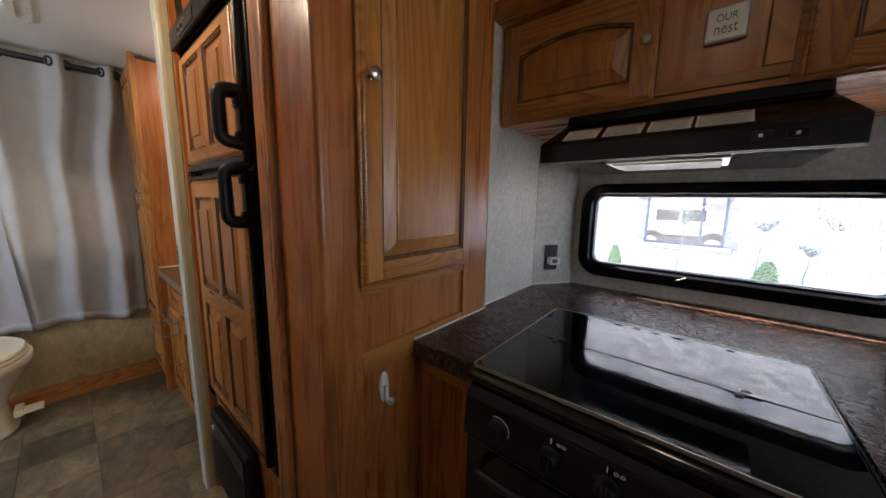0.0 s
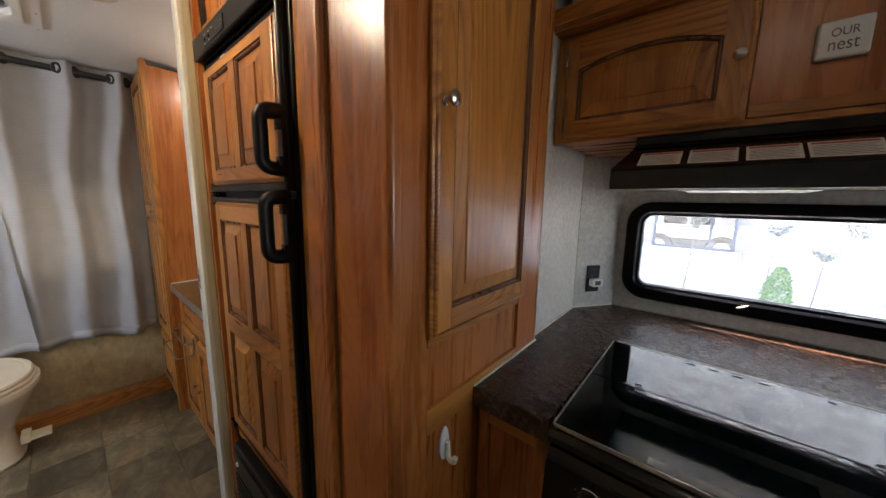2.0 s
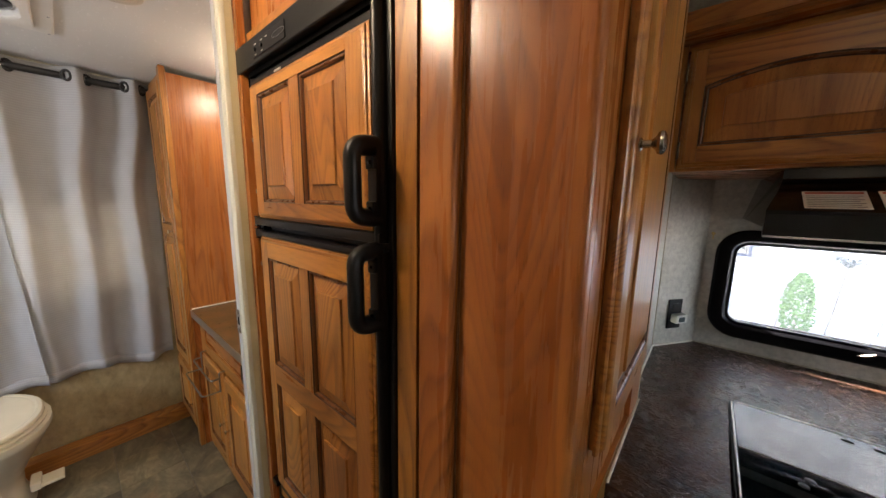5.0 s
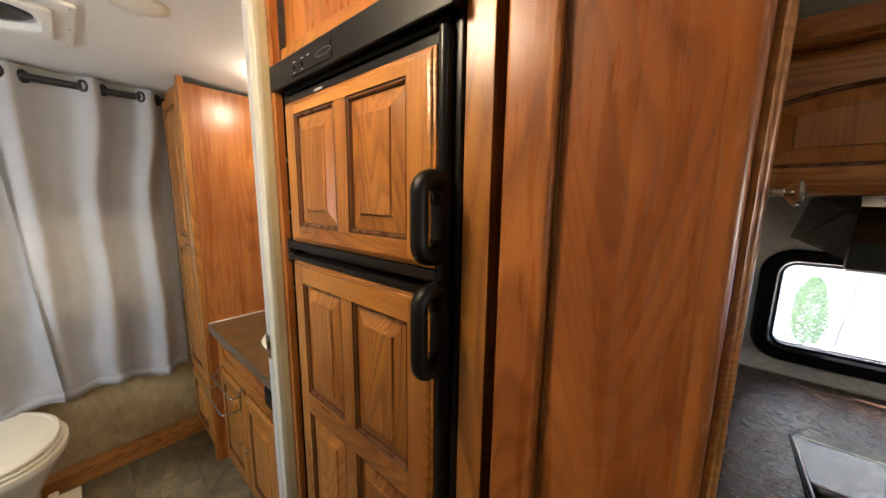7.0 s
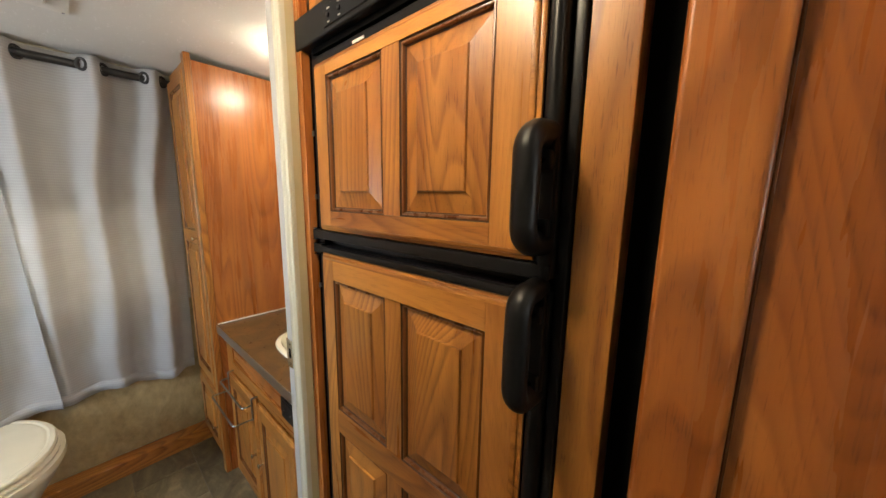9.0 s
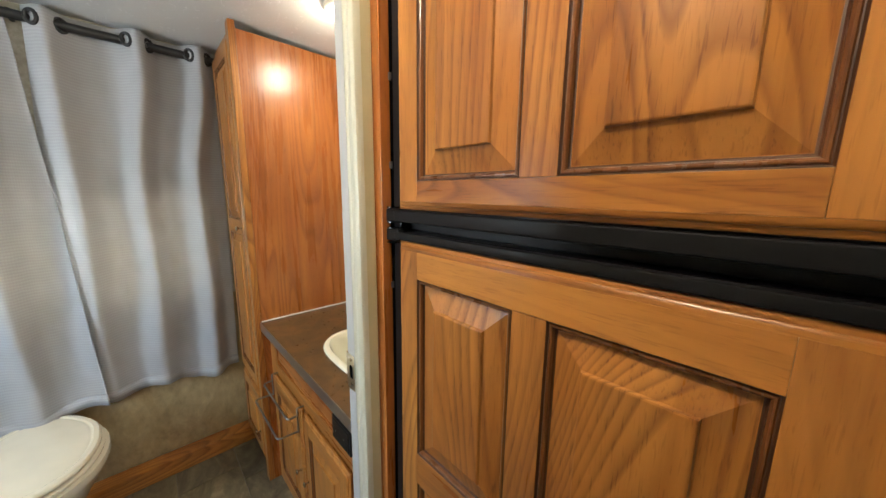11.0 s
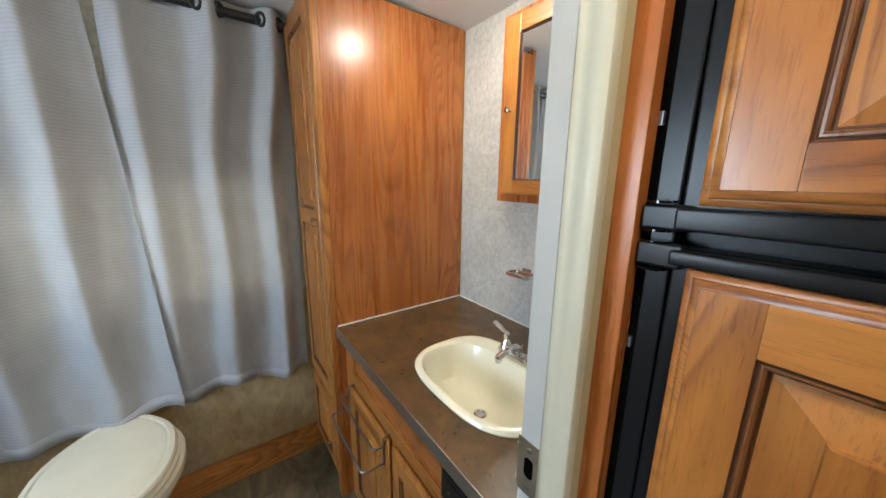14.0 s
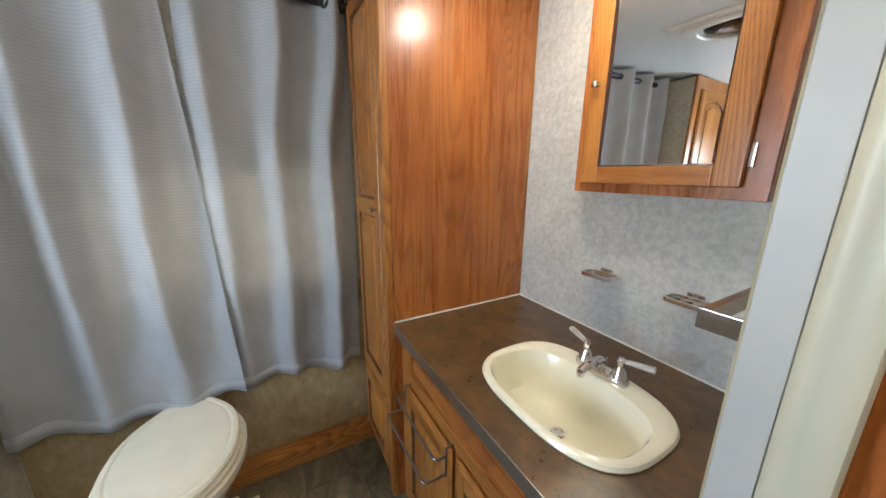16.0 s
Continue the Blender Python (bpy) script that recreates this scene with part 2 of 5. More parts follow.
def stone_tile(name, dark, mid, light, rust, rough=0.42):
    m = mat(name, mid, rough)
    v = coords(m, (1, 1.6, 1), 9.0)
    n1 = noise_tex(m, v, 5, 6, 0.68, 1.4)
    n2 = noise_tex(m, v, 26, 5, 0.6)
    n3 = noise_tex(m, v, 3.2, 4, 0.6, 1.0)
    r = ramp(m, [(0.32, dark), (0.50, mid), (0.68, light)])
    L(m, n1, r.inputs[0])
    rr = ramp(m, [(0.54, (0, 0, 0)), (0.68, (1, 1, 1))])
    L(m, n3, rr.inputs[0])
    col = mixc(m, maths(m, "MULTIPLY", rr.outputs[0], 0.45), r.outputs[0], rust)
    r2 = ramp(m, [(0.3, (0.75, 0.74, 0.72)), (0.65, (1.1, 1.08, 1.06))])
    L(m, n2, r2.inputs[0])
    col = mixc(m, 0.8, col, r2.outputs[0], "MULTIPLY")
    info = N(m, "ObjectInfo")
    tone = ramp(m, [(0.0, (0.62, 0.62, 0.64)), (0.5, (1.0, 1.0, 0.98)), (1.0, (1.35, 1.30, 1.18))])
    L(m, info.outputs["Random"], tone.inputs[0])
    col = mixc(m, 1.0, col, tone.outputs[0], "MULTIPLY")
    L(m, col, P(m).inputs["Base Color"])
    bump(m, n1, 0.35, 0.002)
    return m


floor_tile = stone_tile("vinyl_slate", (0.075, 0.062, 0.040), (0.140, 0.118, 0.075), (0.24, 0.205, 0.130), (0.22, 0.135, 0.065))
skirt_tile = stone_tile("skirt_vinyl", (0.40, 0.29, 0.13), (0.50, 0.375, 0.18), (0.60, 0.46, 0.24), (0.50, 0.34, 0.14), 0.5)
grout = plastic("pale_joint", (0.15, 0.135, 0.105), 0.6)


def curtain_mat():
    m = mat("grey_curtain_weave", (0.40, 0.40, 0.40), 0.8)
    c = N(m, "UVMap")
    mp = N(m, "Mapping")
    mp.inputs["Scale"].default_value = (1, 1, 1)
    L(m, c.outputs[0], mp.inputs[0])
    w1 = N(m, "TexWave", Scale=27.0, Distortion=2.0, Detail=3.0)
    w1.bands_direction = "Y"
    w2 = N(m, "TexWave", Scale=40.0, Distortion=2.0, Detail=3.0)
    w2.bands_direction = "X"
    L(m, mp.outputs[0], w1.inputs["Vector"])
    L(m, mp.outputs[0], w2.inputs["Vector"])
    weave = maths(m, "ADD", maths(m, "MULTIPLY", w1.outputs["Fac"], 0.72), maths(m, "MULTIPLY", w2.outputs["Fac"], 0.28))
    n = noise_tex(m, mp.outputs[0], 9, 4)
    r = ramp(m, [(0.15, (0.395, 0.39, 0.39)), (0.85, (0.455, 0.452, 0.453))])
    L(m, weave, r.inputs[0])
    r2 = ramp(m, [(0.3, (0.92, 0.92, 0.91)), (0.7, (1.04, 1.04, 1.05))])
    L(m, n, r2.inputs[0])
    col = mixc(m, 0.9, r.outputs[0], r2.outputs[0], "MULTIPLY")
    L(m, col, P(m).inputs["Base Color"])
    P(m).inputs["Sheen Weight"].default_value = 0.2
    tr = N(m, "BsdfTranslucent")
    L(m, mixc(m, 0.6, col, (0.50, 0.44, 0.34)), tr.inputs["Color"])
    mix = N(m, "MixShader", Fac=0.20)
    L(m, P(m).outputs[0], mix.inputs[1])
    L(m, tr.outputs[0], mix.inputs[2])
    clear = N(m, "BsdfTransparent", Color=(1.0, 0.93, 0.80, 1))
    mix2 = N(m, "MixShader", Fac=0.05)
    L(m, mix.outputs[0], mix2.inputs[1])
    L(m, clear.outputs[0], mix2.inputs[2])
    out = m.node_tree.nodes["Material Output"]
    L(m, mix2.outputs[0], out.inputs["Surface"])
    bump(m, weave, 0.3, 0.0008)
    return m


curtain_cloth = curtain_mat()


def outdoor(name, a, b, scale, rough=0.9):
    m = mat(name, a, rough)
    v = coords(m)
    n = noise_tex(m, v, scale, 5, 0.65)
    r = ramp(m, [(0.35, a), (0.65, b)])
    L(m, n, r.inputs[0])
    info = N(m, "ObjectInfo")
    tone = ramp(m, [(0.0, (0.66, 0.67, 0.68)), (1.0, (1.30, 1.29, 1.27))])
    geo = N(m, "NewGeometry")
    both = maths(m, "FRACT", maths(m, "ADD", info.outputs["Random"], geo.outputs["Random Per Island"]))
    L(m, both, tone.inputs[0])
    L(m, mixc(m, 1.0, r.outputs[0], tone.outputs[0], "MULTIPLY"), P(m).inputs["Base Color"])
    bump(m, n, 0.4, 0.01)
    return m


concrete_ground = outdoor("pale_concrete", (0.52, 0.51, 0.48), (0.60, 0.58, 0.55), 3)
block_stone = outdoor("block_stone", (0.48, 0.48, 0.46), (0.62, 0.61, 0.59), 6)
mortar = outdoor("mortar", (0.17, 0.168, 0.16), (0.22, 0.215, 0.205), 9)
leaf_green = outdoor("leaf_green", (0.08, 0.17, 0.05), (0.13, 0.24, 0.07), 12)
bark = outdoor("bark", (0.20, 0.18, 0.16), (0.28, 0.25, 0.22), 20)
leaf_grey = outdoor("tree_leaf", (0.12, 0.14, 0.13), (0.18, 0.20, 0.18), 12)
frame_blue = plastic("slate_blue_paint", (0.05, 0.06, 0.09), 0.5)
van_white = plastic("van_white", (0.75, 0.75, 0.73), 0.25)
rubber = plastic("rubber", (0.02, 0.02, 0.02), 0.7)

# ---- mesh helpers ----
ORIGIN = {}


def thing(name, place, label, category, group=""):
    ob = new(name)
    ob.empty_display_size = 0.05
    ob.location = place
    ORIGIN[ob.name] = Vector(place)
    return tagged(ob, label, category, group)


def finish(name, bm, material, smooth=True):
    bmesh.ops.recalc_face_normals(bm, faces=bm.faces)
    me = bpy.data.meshes.new(name)
    bm.to_mesh(me)
    bm.free()
    me.materials.append(material)
    if smooth:
        me.polygons.foreach_set("use_smooth", [True] * len(me.polygons))
        me.set_sharp_from_angle(angle=radians(35))
    return me


def part(name, bm, material, parent=None, label="", smooth=True):
    """One mesh object, its vertices given in world metres, with its origin at its own middle."""
    vs = [v.co for v in bm.verts]
    lo = Vector([min(c[i] for c in vs) for i in range(3)])
    hi = Vector([max(c[i] for c in vs) for i in range(3)])
    mid = (lo + hi) / 2
    for v in bm.verts:
        v.co -= mid
    ob = new(name, finish(name, bm, material, smooth))
    if smooth:
        wn = ob.modifiers.new("even_normals", "WEIGHTED_NORMAL")
        wn.keep_sharp, wn.weight = True, 100
    ORIGIN[ob.name] = mid
    if parent is not None:
        ob.parent = parent
        ob.location = mid - ORIGIN[parent.name]
    else:
        ob.location = mid
    return tagged(ob, label)


def solid(name, bm, material, label="", category="", kind="", smooth=True):
    ob = part(name, bm, material, None, label, smooth)
    return tagged(ob, label, category, kind=kind)


def box(x0, x1, y0, y1, z0, z1, bev=0.0, seg=2, bm=None):
    fresh = bmesh.new()
    bmesh.ops.create_cube(fresh, size=1.0)
    for v in fresh.verts:
        v.co = Vector(((x0 + x1) / 2 + v.co.x * (x1 - x0), (y0 + y1) / 2 + v.co.y * (y1 - y0), (z0 + z1) / 2 + v.co.z * (z1 - z0)))
    if bev:
        bmesh.ops.bevel(fresh, geom=fresh.edges[:], offset=bev, segments=seg, profile=0.5, affect="EDGES")
    if bm is None:
        return fresh
    me = bpy.data.meshes.new("tmp")
    fresh.to_mesh(me)
    fresh.free()
    bm.from_mesh(me)
    bpy.data.meshes.remove(me)
    return bm


def tube(points, radius, seg=12, caps=True, flat=1.0):
    """A round bar along the points; radius may be a list."""
    bm = bmesh.new()
    pts = [Vector(p) for p in points]
    rad = radius if isinstance(radius, (list, tuple)) else [radius] * len(pts)
    rings, side = [], None
    for i, p in enumerate(pts):
        d = (pts[min(i + 1, len(pts) - 1)] - pts[max(i - 1, 0)]).normalized()
        if side is None:
            side = d.orthogonal().normalized()
        side = (side - d * side.dot(d)).normalized()
        up = d.cross(side)
        rings.append([bm.verts.new(p + (side * math.cos(2 * math.pi * k / seg) + up * flat * math.sin(2 * math.pi * k / seg)) * rad[i]) for k in range(seg)])
    for a, b in zip(rings, rings[1:]):
        for k in range(seg):
            bm.faces.new((a[k], a[(k + 1) % seg], b[(k + 1) % seg], b[k]))
    if caps:
        bm.faces.new(rings[0][::-1])
        bm.faces.new(rings[-1])
    return bm


def arc_path(points, r=0.02, n=5):
    """The points with their inner corners rounded."""
    pts = [Vector(p) for p in points]
    out = [pts[0]]
    for a, b, c in zip(pts, pts[1:], pts[2:]):
        u, w = (a - b), (c - b)
        k = min(r, u.length * 0.49, w.length * 0.49)
        s, e = b + u.normalized() * k, b + w.normalized() * k
        for i in range(n + 1):
            t = i / n
            out.append(s * (1 - t) ** 2 + b * 2 * t * (1 - t) + e * t * t)
    out.append(pts[-1])
    return out


def ringed(loops, closed_top=True, closed_bottom=True):
    """Skins over loops of equal length."""
    bm = bmesh.new()
    vs = [[bm.verts.new(p) for p in loop] for loop in loops]
    n = len(vs[0])
    for a, b in zip(vs, vs[1:]):
        for k in range(n):
            bm.faces.new((a[k], a[(k + 1) % n], b[(k + 1) % n], b[k]))
    if closed_bottom:
        bm.faces.new(vs[0][::-1])
    if closed_top:
        bm.faces.new(vs[-1])
    return bm


def face_map(side, at):
    """Maps (u, v, w) on a front to the world; w is how far it stands out."""
    if side == "-y":
        return lambda u, v, w: Vector((u, at - w, v))
    if side == "+x":
        return lambda u, v, w: Vector((at + w, u, v))
    return lambda u, v, w: Vector((u, at + w, v))


def fbox(fm, u0, u1, v0, v1, w0, w1, bev=0.0, seg=2):
    a, b = fm(u0, v0, w0), fm(u1, v1, w1)
    lo = [min(a[i], b[i]) for i in range(3)]
    hi = [max(a[i], b[i]) for i in range(3)]
    return box(lo[0], hi[0], lo[1], hi[1], lo[2], hi[2], bev, seg)


def outline(u0, u1, v0, v1, inset=0.0, rise=0.0, n=14):
    """A rectangle, or one with its top bowed upwards by rise, inset."""
    a, b, c, d = u0 + inset, u1 - inset, v0 + inset, v1 - inset
    pts = [(a, c), (b, c)]
    if rise <= 0:
        return pts + [(b, d), (a, d)]
    for i in range(n + 1):
        u = b + (a - b) * i / n
        k = (u - (u0 + u1) / 2) / ((u1 - u0) / 2)
        pts.append((u, d - rise * k * k))
    return pts


def raised_panel(fm, u0, u1, v0, v1, w, rise=0.0, slope=0.034, up=0.0130):
    """A field raised above a sloping border, with a small step where they meet."""
    steps = [(0.0, w - 0.006), (0.0, w), (slope, w + up * 0.68), (slope + 0.0012, w + up * 0.95), (slope + 0.0030, w + up)]
    return ringed([[fm(u, v, d) for u, v in outline(u0, u1, v0, v1, k, rise)] for k, d in steps])


def bead(fm, u0, u1, v0, v1, w_low, w_high, width=0.009, rise=0.0, steps=None):
    """The moulded edge round a panel."""
    steps = steps or [(0.0, w_high), (0.25, w_high - 0.001), (0.4, w_high - 0.003), (0.55, w_high - 0.0025), (0.75, w_low + 0.001), (1.0, w_low), (1.0, w_low - 0.004)]
    return ringed([[fm(u, v, w) for u, v in outline(u0, u1, v0, v1, k * width, rise)] for k, w in steps], False, False)


def panel_door(name, parent, side, at, u0, u1, v0, v1, cells, thick=0.02, stile=0.055, rise=0.0, mats=None, label="", top_level=False):
    """A frame-and-panel door: cells are its panels (u0, u1, v0, v1); stiles and rails fill what is left."""
    along = oak_x if side in ("-y", "+y") else oak_y
    up_m, rail_m, pan_m = mats or (oak_z, along, oak_z)
    fm = face_map(side, at)
    d = part(name, fbox(fm, u0 + 0.004, u1 - 0.004, v0 + 0.004, v1 - 0.004, 0.0, thick * 0.45, 0.001), up_m, parent, label)
    ew = 0.013
    loops = [(0.0, thick * 0.30), (0.0, thick * 0.52), (0.25, thick * 0.66), (0.45, thick * 0.68), (0.50, thick * 0.80), (0.75, thick * 0.94), (1.0, thick - 0.0002), (1.0, thick * 0.30)]
    part("edge_profile", bead(fm, u0, u1, v0, v1, 0, 0, ew, 0.0, loops), rail_m, d)
    u0, u1, v0, v1 = u0 + ew, u1 - ew, v0 + ew, v1 - ew
    us = sorted({c[0] for c in cells})
    ue = sorted({c[1] for c in cells})
    rows = sorted({(c[2], c[3]) for c in cells})
    edges = [(u0, us[0])] + list(zip(ue, us[1:])) + [(ue[-1], u1)]
    w0 = thick * 0.3
    part("stile", fbox(fm, edges[0][0], edges[0][1], v0, v1, w0, thick, 0.0008), up_m, d)
    part("stile", fbox(fm, edges[-1][0], edges[-1][1], v0, v1, w0, thick, 0.0008), up_m, d)
    inner0, inner1 = us[0], ue[-1]
    vr = [(v0, rows[0][0])] + [(a[1], b[0]) for a, b in zip(rows, rows[1:])] + [(rows[-1][1], v1)]
    for i, (a, b) in enumerate(vr):
        if i == len(vr) - 1 and rise > 0:
            n = 14
            bot, top = [], []
            for k in range(n + 1):
                u = inner0 + (inner1 - inner0) * k / n
                q = (u - (inner0 + inner1) / 2) / ((inner1 - inner0) / 2)
                bot.append((u, a - rise * q * q))
                top.append((u, b))
            ring = bot + top[::-1]
            part("rail", ringed([[fm(u, v, w0) for u, v in ring], [fm(u, v, thick) for u, v in ring]]), rail_m, d)
        else:
            part("rail", fbox(fm, inner0, inner1, a, b, w0, thick, 0.0007), rail_m, d)
    for a, b in edges[1:-1]:
        for r0, r1 in rows:
            part("mullion", fbox(fm, a, b, r0, r1, w0, thick - 0.0005, 0.0015), up_m, d)
    for c0, c1, r0, r1 in cells:
        lo, hi = thick - 0.010, thick - 0.0003
        part("crevice", bead(fm, c0, c1, r0, r1, lo, hi, 0.010, rise, [(-0.1, hi - 0.006), (0.0, hi - 0.0002), (0.06, hi - 0.0012), (0.14, hi - 0.0030), (0.24, hi - 0.0032)]), groove, d, "dark glaze line")
        part("moulding", bead(fm, c0, c1, r0, r1, lo, hi, 0.010, rise, [(0.24, hi - 0.0032), (0.34, hi - 0.0020), (0.50, hi - 0.0018), (0.66, hi - 0.0032), (0.72, lo + 0.0025)]), glaze_and_shade_brown, d, "brown-glazed moulding")
        part("crevice", bead(fm, c0, c1, r0, r1, lo, hi, 0.010, rise, [(0.72, lo + 0.0025), (0.84, lo + 0.0006), (1.0, lo), (1.0, lo - 0.004)]), groove, d, "dark glaze line")
        part("panel", raised_panel(fm, c0 + 0.008, c1 - 0.008, r0 + 0.008, r1 - 0.008, thick - 0.0105, rise), pan_m, d, smooth=False)
    return d


def lathe(profile, place, axis, seg=20):
    """A turned piece: profile of (distance along the axis, radius)."""
    d = Vector(axis).normalized()
    s = d.orthogonal().normalized()
    t = d.cross(s)
    loops = [[Vector(place) + d * a + (s * math.cos(2 * math.pi * k / seg) + t * math.sin(2 * math.pi * k / seg)) * max(r, 0.0002) for k in range(seg)] for a, r in profile]
    return ringed(loops)


KNOB = [(0, 0.008), (0.002, 0.008), (0.004, 0.005), (0.013, 0.0045), (0.017, 0.008), (0.0195, 0.0125), (0.0225, 0.0138), (0.0255, 0.0125), (0.028, 0.008), (0.029, 0.002)]


def knob(parent, place, axis, k=1.0, material=None, label="brushed nickel knob"):
    return part("knob", lathe([(a * k, r * k) for a, r in KNOB], place, axis), material or nickel, parent, label)


def rounded_rect(x0, x1, y0, y1, r, n=8):
    out = []
    for cx, cy, a0 in ((x1 - r, y0 + r, -90), (x1 - r, y1 - r, 0), (x0 + r, y1 - r, 90), (x0 + r, y0 + r, 180)):
        for i in range(n + 1):
            a = radians(a0 + 90 * i / n)
            out.append((cx + r * math.cos(a), cy + r * math.sin(a)))
    return out


def oval(cx, cy, rx, ry, power=2.6, n=48):
    out = []
    for i in range(n):
        a = 2 * math.pi * i / n
        c, s = math.cos(a), math.sin(a)
        out.append((cx + rx * math.copysign(abs(c) ** (2 / power), c), cy + ry * math.copysign(abs(s) ** (2 / power), s)))
    return out


def plate_with_hole(u0, u1, v0, v1, hole, to_world, depth0, depth1):
    """A slab with an opening; hole is a loop of (u, v) seen from its middle."""
    cu, cv = sum(p[0] for p in hole) / len(hole), sum(p[1] for p in hole) / len(hole)
    angles = [math.atan2(v - cv, u - cu) for u, v in hole]
    pairs = list(zip(angles, hole))
    for u, v in ((u0, v0), (u1, v0), (u1, v1), (u0, v1)):
        a = math.atan2(v - cv, u - cu)
        srt = sorted(pairs)
        below = max([p for p in srt if p[0] <= a], default=srt[-1])
        above = min([p for p in srt if p[0] > a], default=srt[0])
        pairs.append((a, ((below[1][0] + above[1][0]) / 2, (below[1][1] + above[1][1]) / 2)))
    pairs.sort(key=lambda p: p[0])
    inner, outer = [], []
    for a, p in pairs:
        c, s = math.cos(a), math.sin(a)
        k = min(((u1 - cu) / c if c > 1e-9 else 1e9), ((u0 - cu) / c if c < -1e-9 else 1e9), ((v1 - cv) / s if s > 1e-9 else 1e9), ((v0 - cv) / s if s < -1e-9 else 1e9))
        inner.append(p)
        outer.append((cu + c * k, cv + s * k))
    bm = bmesh.new()
    rows = [[bm.verts.new(to_world(u, v, d)) for u, v in loop] for loop, d in ((inner, depth0), (outer, depth0), (outer, depth1), (inner, depth1))]
    n = len(inner)
    for a, b in zip(rows, rows[1:] + rows[:1]):
        for k in range(n):
            bm.faces.new((a[k], a[(k + 1) % n], b[(k + 1) % n], b[k]))
    return bm


def ring_frame(loop_out, loop_in, to_world, depths, bevel=0.0):
    """A frame between two loops of equal length."""
    bm = bmesh.new()
    d0, d1 = depths
    mid = [((a[0] * 0.85 + b[0] * 0.15), (a[1] * 0.85 + b[1] * 0.15)) for a, b in zip(loop_out, loop_in)]
    mid2 = [((a[0] * 0.15 + b[0] * 0.85), (a[1] * 0.15 + b[1] * 0.85)) for a, b in zip(loop_out, loop_in)]
    seq = [(loop_out, d0), (loop_out, d1 - bevel), (mid, d1), (mid2, d1), (loop_in, d1 - bevel), (loop_in, d0)]
    rows = [[bm.verts.new(to_world(u, v, d)) for u, v in loop] for loop, d in seq]
    n = len(loop_out)
    for a, b in zip(rows, rows[1:] + rows[:1]):
        for k in range(n):
            bm.faces.new((a[k], a[(k + 1) % n], b[(k + 1) % n], b[k]))
    return bm

# ---- structure ----
FACE, PANT, FWALL, SWALL, BWALL, REAR = 0.62, -0.235, 1.82, 1.82, 1.28, -2.745
CEIL = 2.10
XEND, YBACK = 3.2, -1.42

solid("floor_base", box(REAR - 0.1, XEND, YBACK - 0.05, SWALL + 0.05, -0.08, -0.005), grout, "pale grey joints between slate-look vinyl tiles", kind="structure")


def ceiling_sheet():
    """The roof lining, which falls a little towards the stove wall and the back."""
    bm = bmesh.new()
    xs = [REAR - 0.1, -1.3, 0.5, XEND]
    ys = [YBACK - 0.05, -0.4, 0.2, 0.65, 0.95, 1.28, 1.9]
    zs = [2.07, 2.10, 2.105, 2.10, 2.085, 2.065, 2.03]
    low = [[bm.verts.new((x, y, z)) for y, z in zip(ys, zs)] for x in xs]
    for a, b in zip(low, low[1:]):
        for k in range(len(ys) - 1):
            bm.faces.new((a[k], b[k], b[k + 1], a[k + 1]))
    ext = bmesh.ops.extrude_face_region(bm, geom=bm.faces[:])
    for v in [g for g in ext["geom"] if isinstance(g, bmesh.types.BMVert)]:
        v.co.z += 0.05
    return bm


solid("ceiling", ceiling_sheet(), ceiling_vinyl, "off-white textured vinyl ceiling, slightly crowned", kind="structure")

# stove wall with its window opening
WIN_IN = rounded_rect(-0.045, 0.775, 1.032, 1.318, 0.035)
WIN_HOLE = rounded_rect(-0.055, 0.785, 1.022, 1.328, 0.045)
WIN_OUT = rounded_rect(-0.104, 0.834, 0.972, 1.372, 0.088)
on_stove_wall = lambda u, v, w: Vector((u, SWALL - w, v))
solid("wall_stove_side", plate_with_hole(-0.135, XEND, -0.05, 2.12, WIN_HOLE, on_stove_wall, -0.03, 0.0), paper_grey, "mottled grey wallpaper wall behind the stove", kind="structure", smooth=False)
solid("wall_stove_side_end", box(-1.3, -0.135, SWALL, SWALL + 0.05, -0.05, 2.12), paper_grey, "grey wallpapered wall", kind="structure")


def corner_panel():
    a, b = Vector((-0.256, 1.652, 0)), Vector((-0.133, 1.822, 0))
    n = Vector((-(b - a).y, (b - a).x, 0)).normalized()
    loops = [[p + Vector((0, 0, z)) for p in (a, b, b + n * 0.012, a + n * 0.012)] for z in (0.90, 1.80)]
    return ringed(loops)


solid("wall_corner_panel", corner_panel(), paper_grey, "narrow angled wallpaper panel in the corner behind the counter", kind="structure")
solid("wall_counter_end", box(-0.285, -0.253, 1.222, 1.655, 0.0, 1.86, 0.001), paper_grey, "light grey wallpapered panel at the end of the counter", kind="structure")
solid("trim_counter_end", box(-0.262, -0.250, 1.6535, 1.661, 0.90, 1.80, 0.001), paper_beige, "thin beige corner strip", kind="structure")
solid("wall_behind_pantry", box(-0.60, -0.285, 1.30, 1.82, 0.0, 2.06), paper_grey, "grey wall beside the pantry", kind="structure")

# bath walls
solid("wall_bath_side", box(REAR - 0.05, -1.215, BWALL, BWALL + 0.05, -0.05, 2.12), paper_grey, "grey mottled wallpaper wall above the basin", kind="structure")
solid("wall_partition", box(-1.296, -1.240, 0.6065, BWALL, -0.05, 2.12), paper_grey, "thin wallpapered partition beside the refrigerator", kind="structure")
REAR_HOLE = rounded_rect(-0.30, 0.53, 0.90, 1.42, 0.04)
solid("wall_rear", plate_with_hole(YBACK, BWALL, -0.05, 2.12, REAR_HOLE, lambda u, v, w: Vector((REAR - w, u, v)), 0.05, 0.0), paper_beige, "beige wallpapered rear wall with a window", kind="structure", smooth=False)
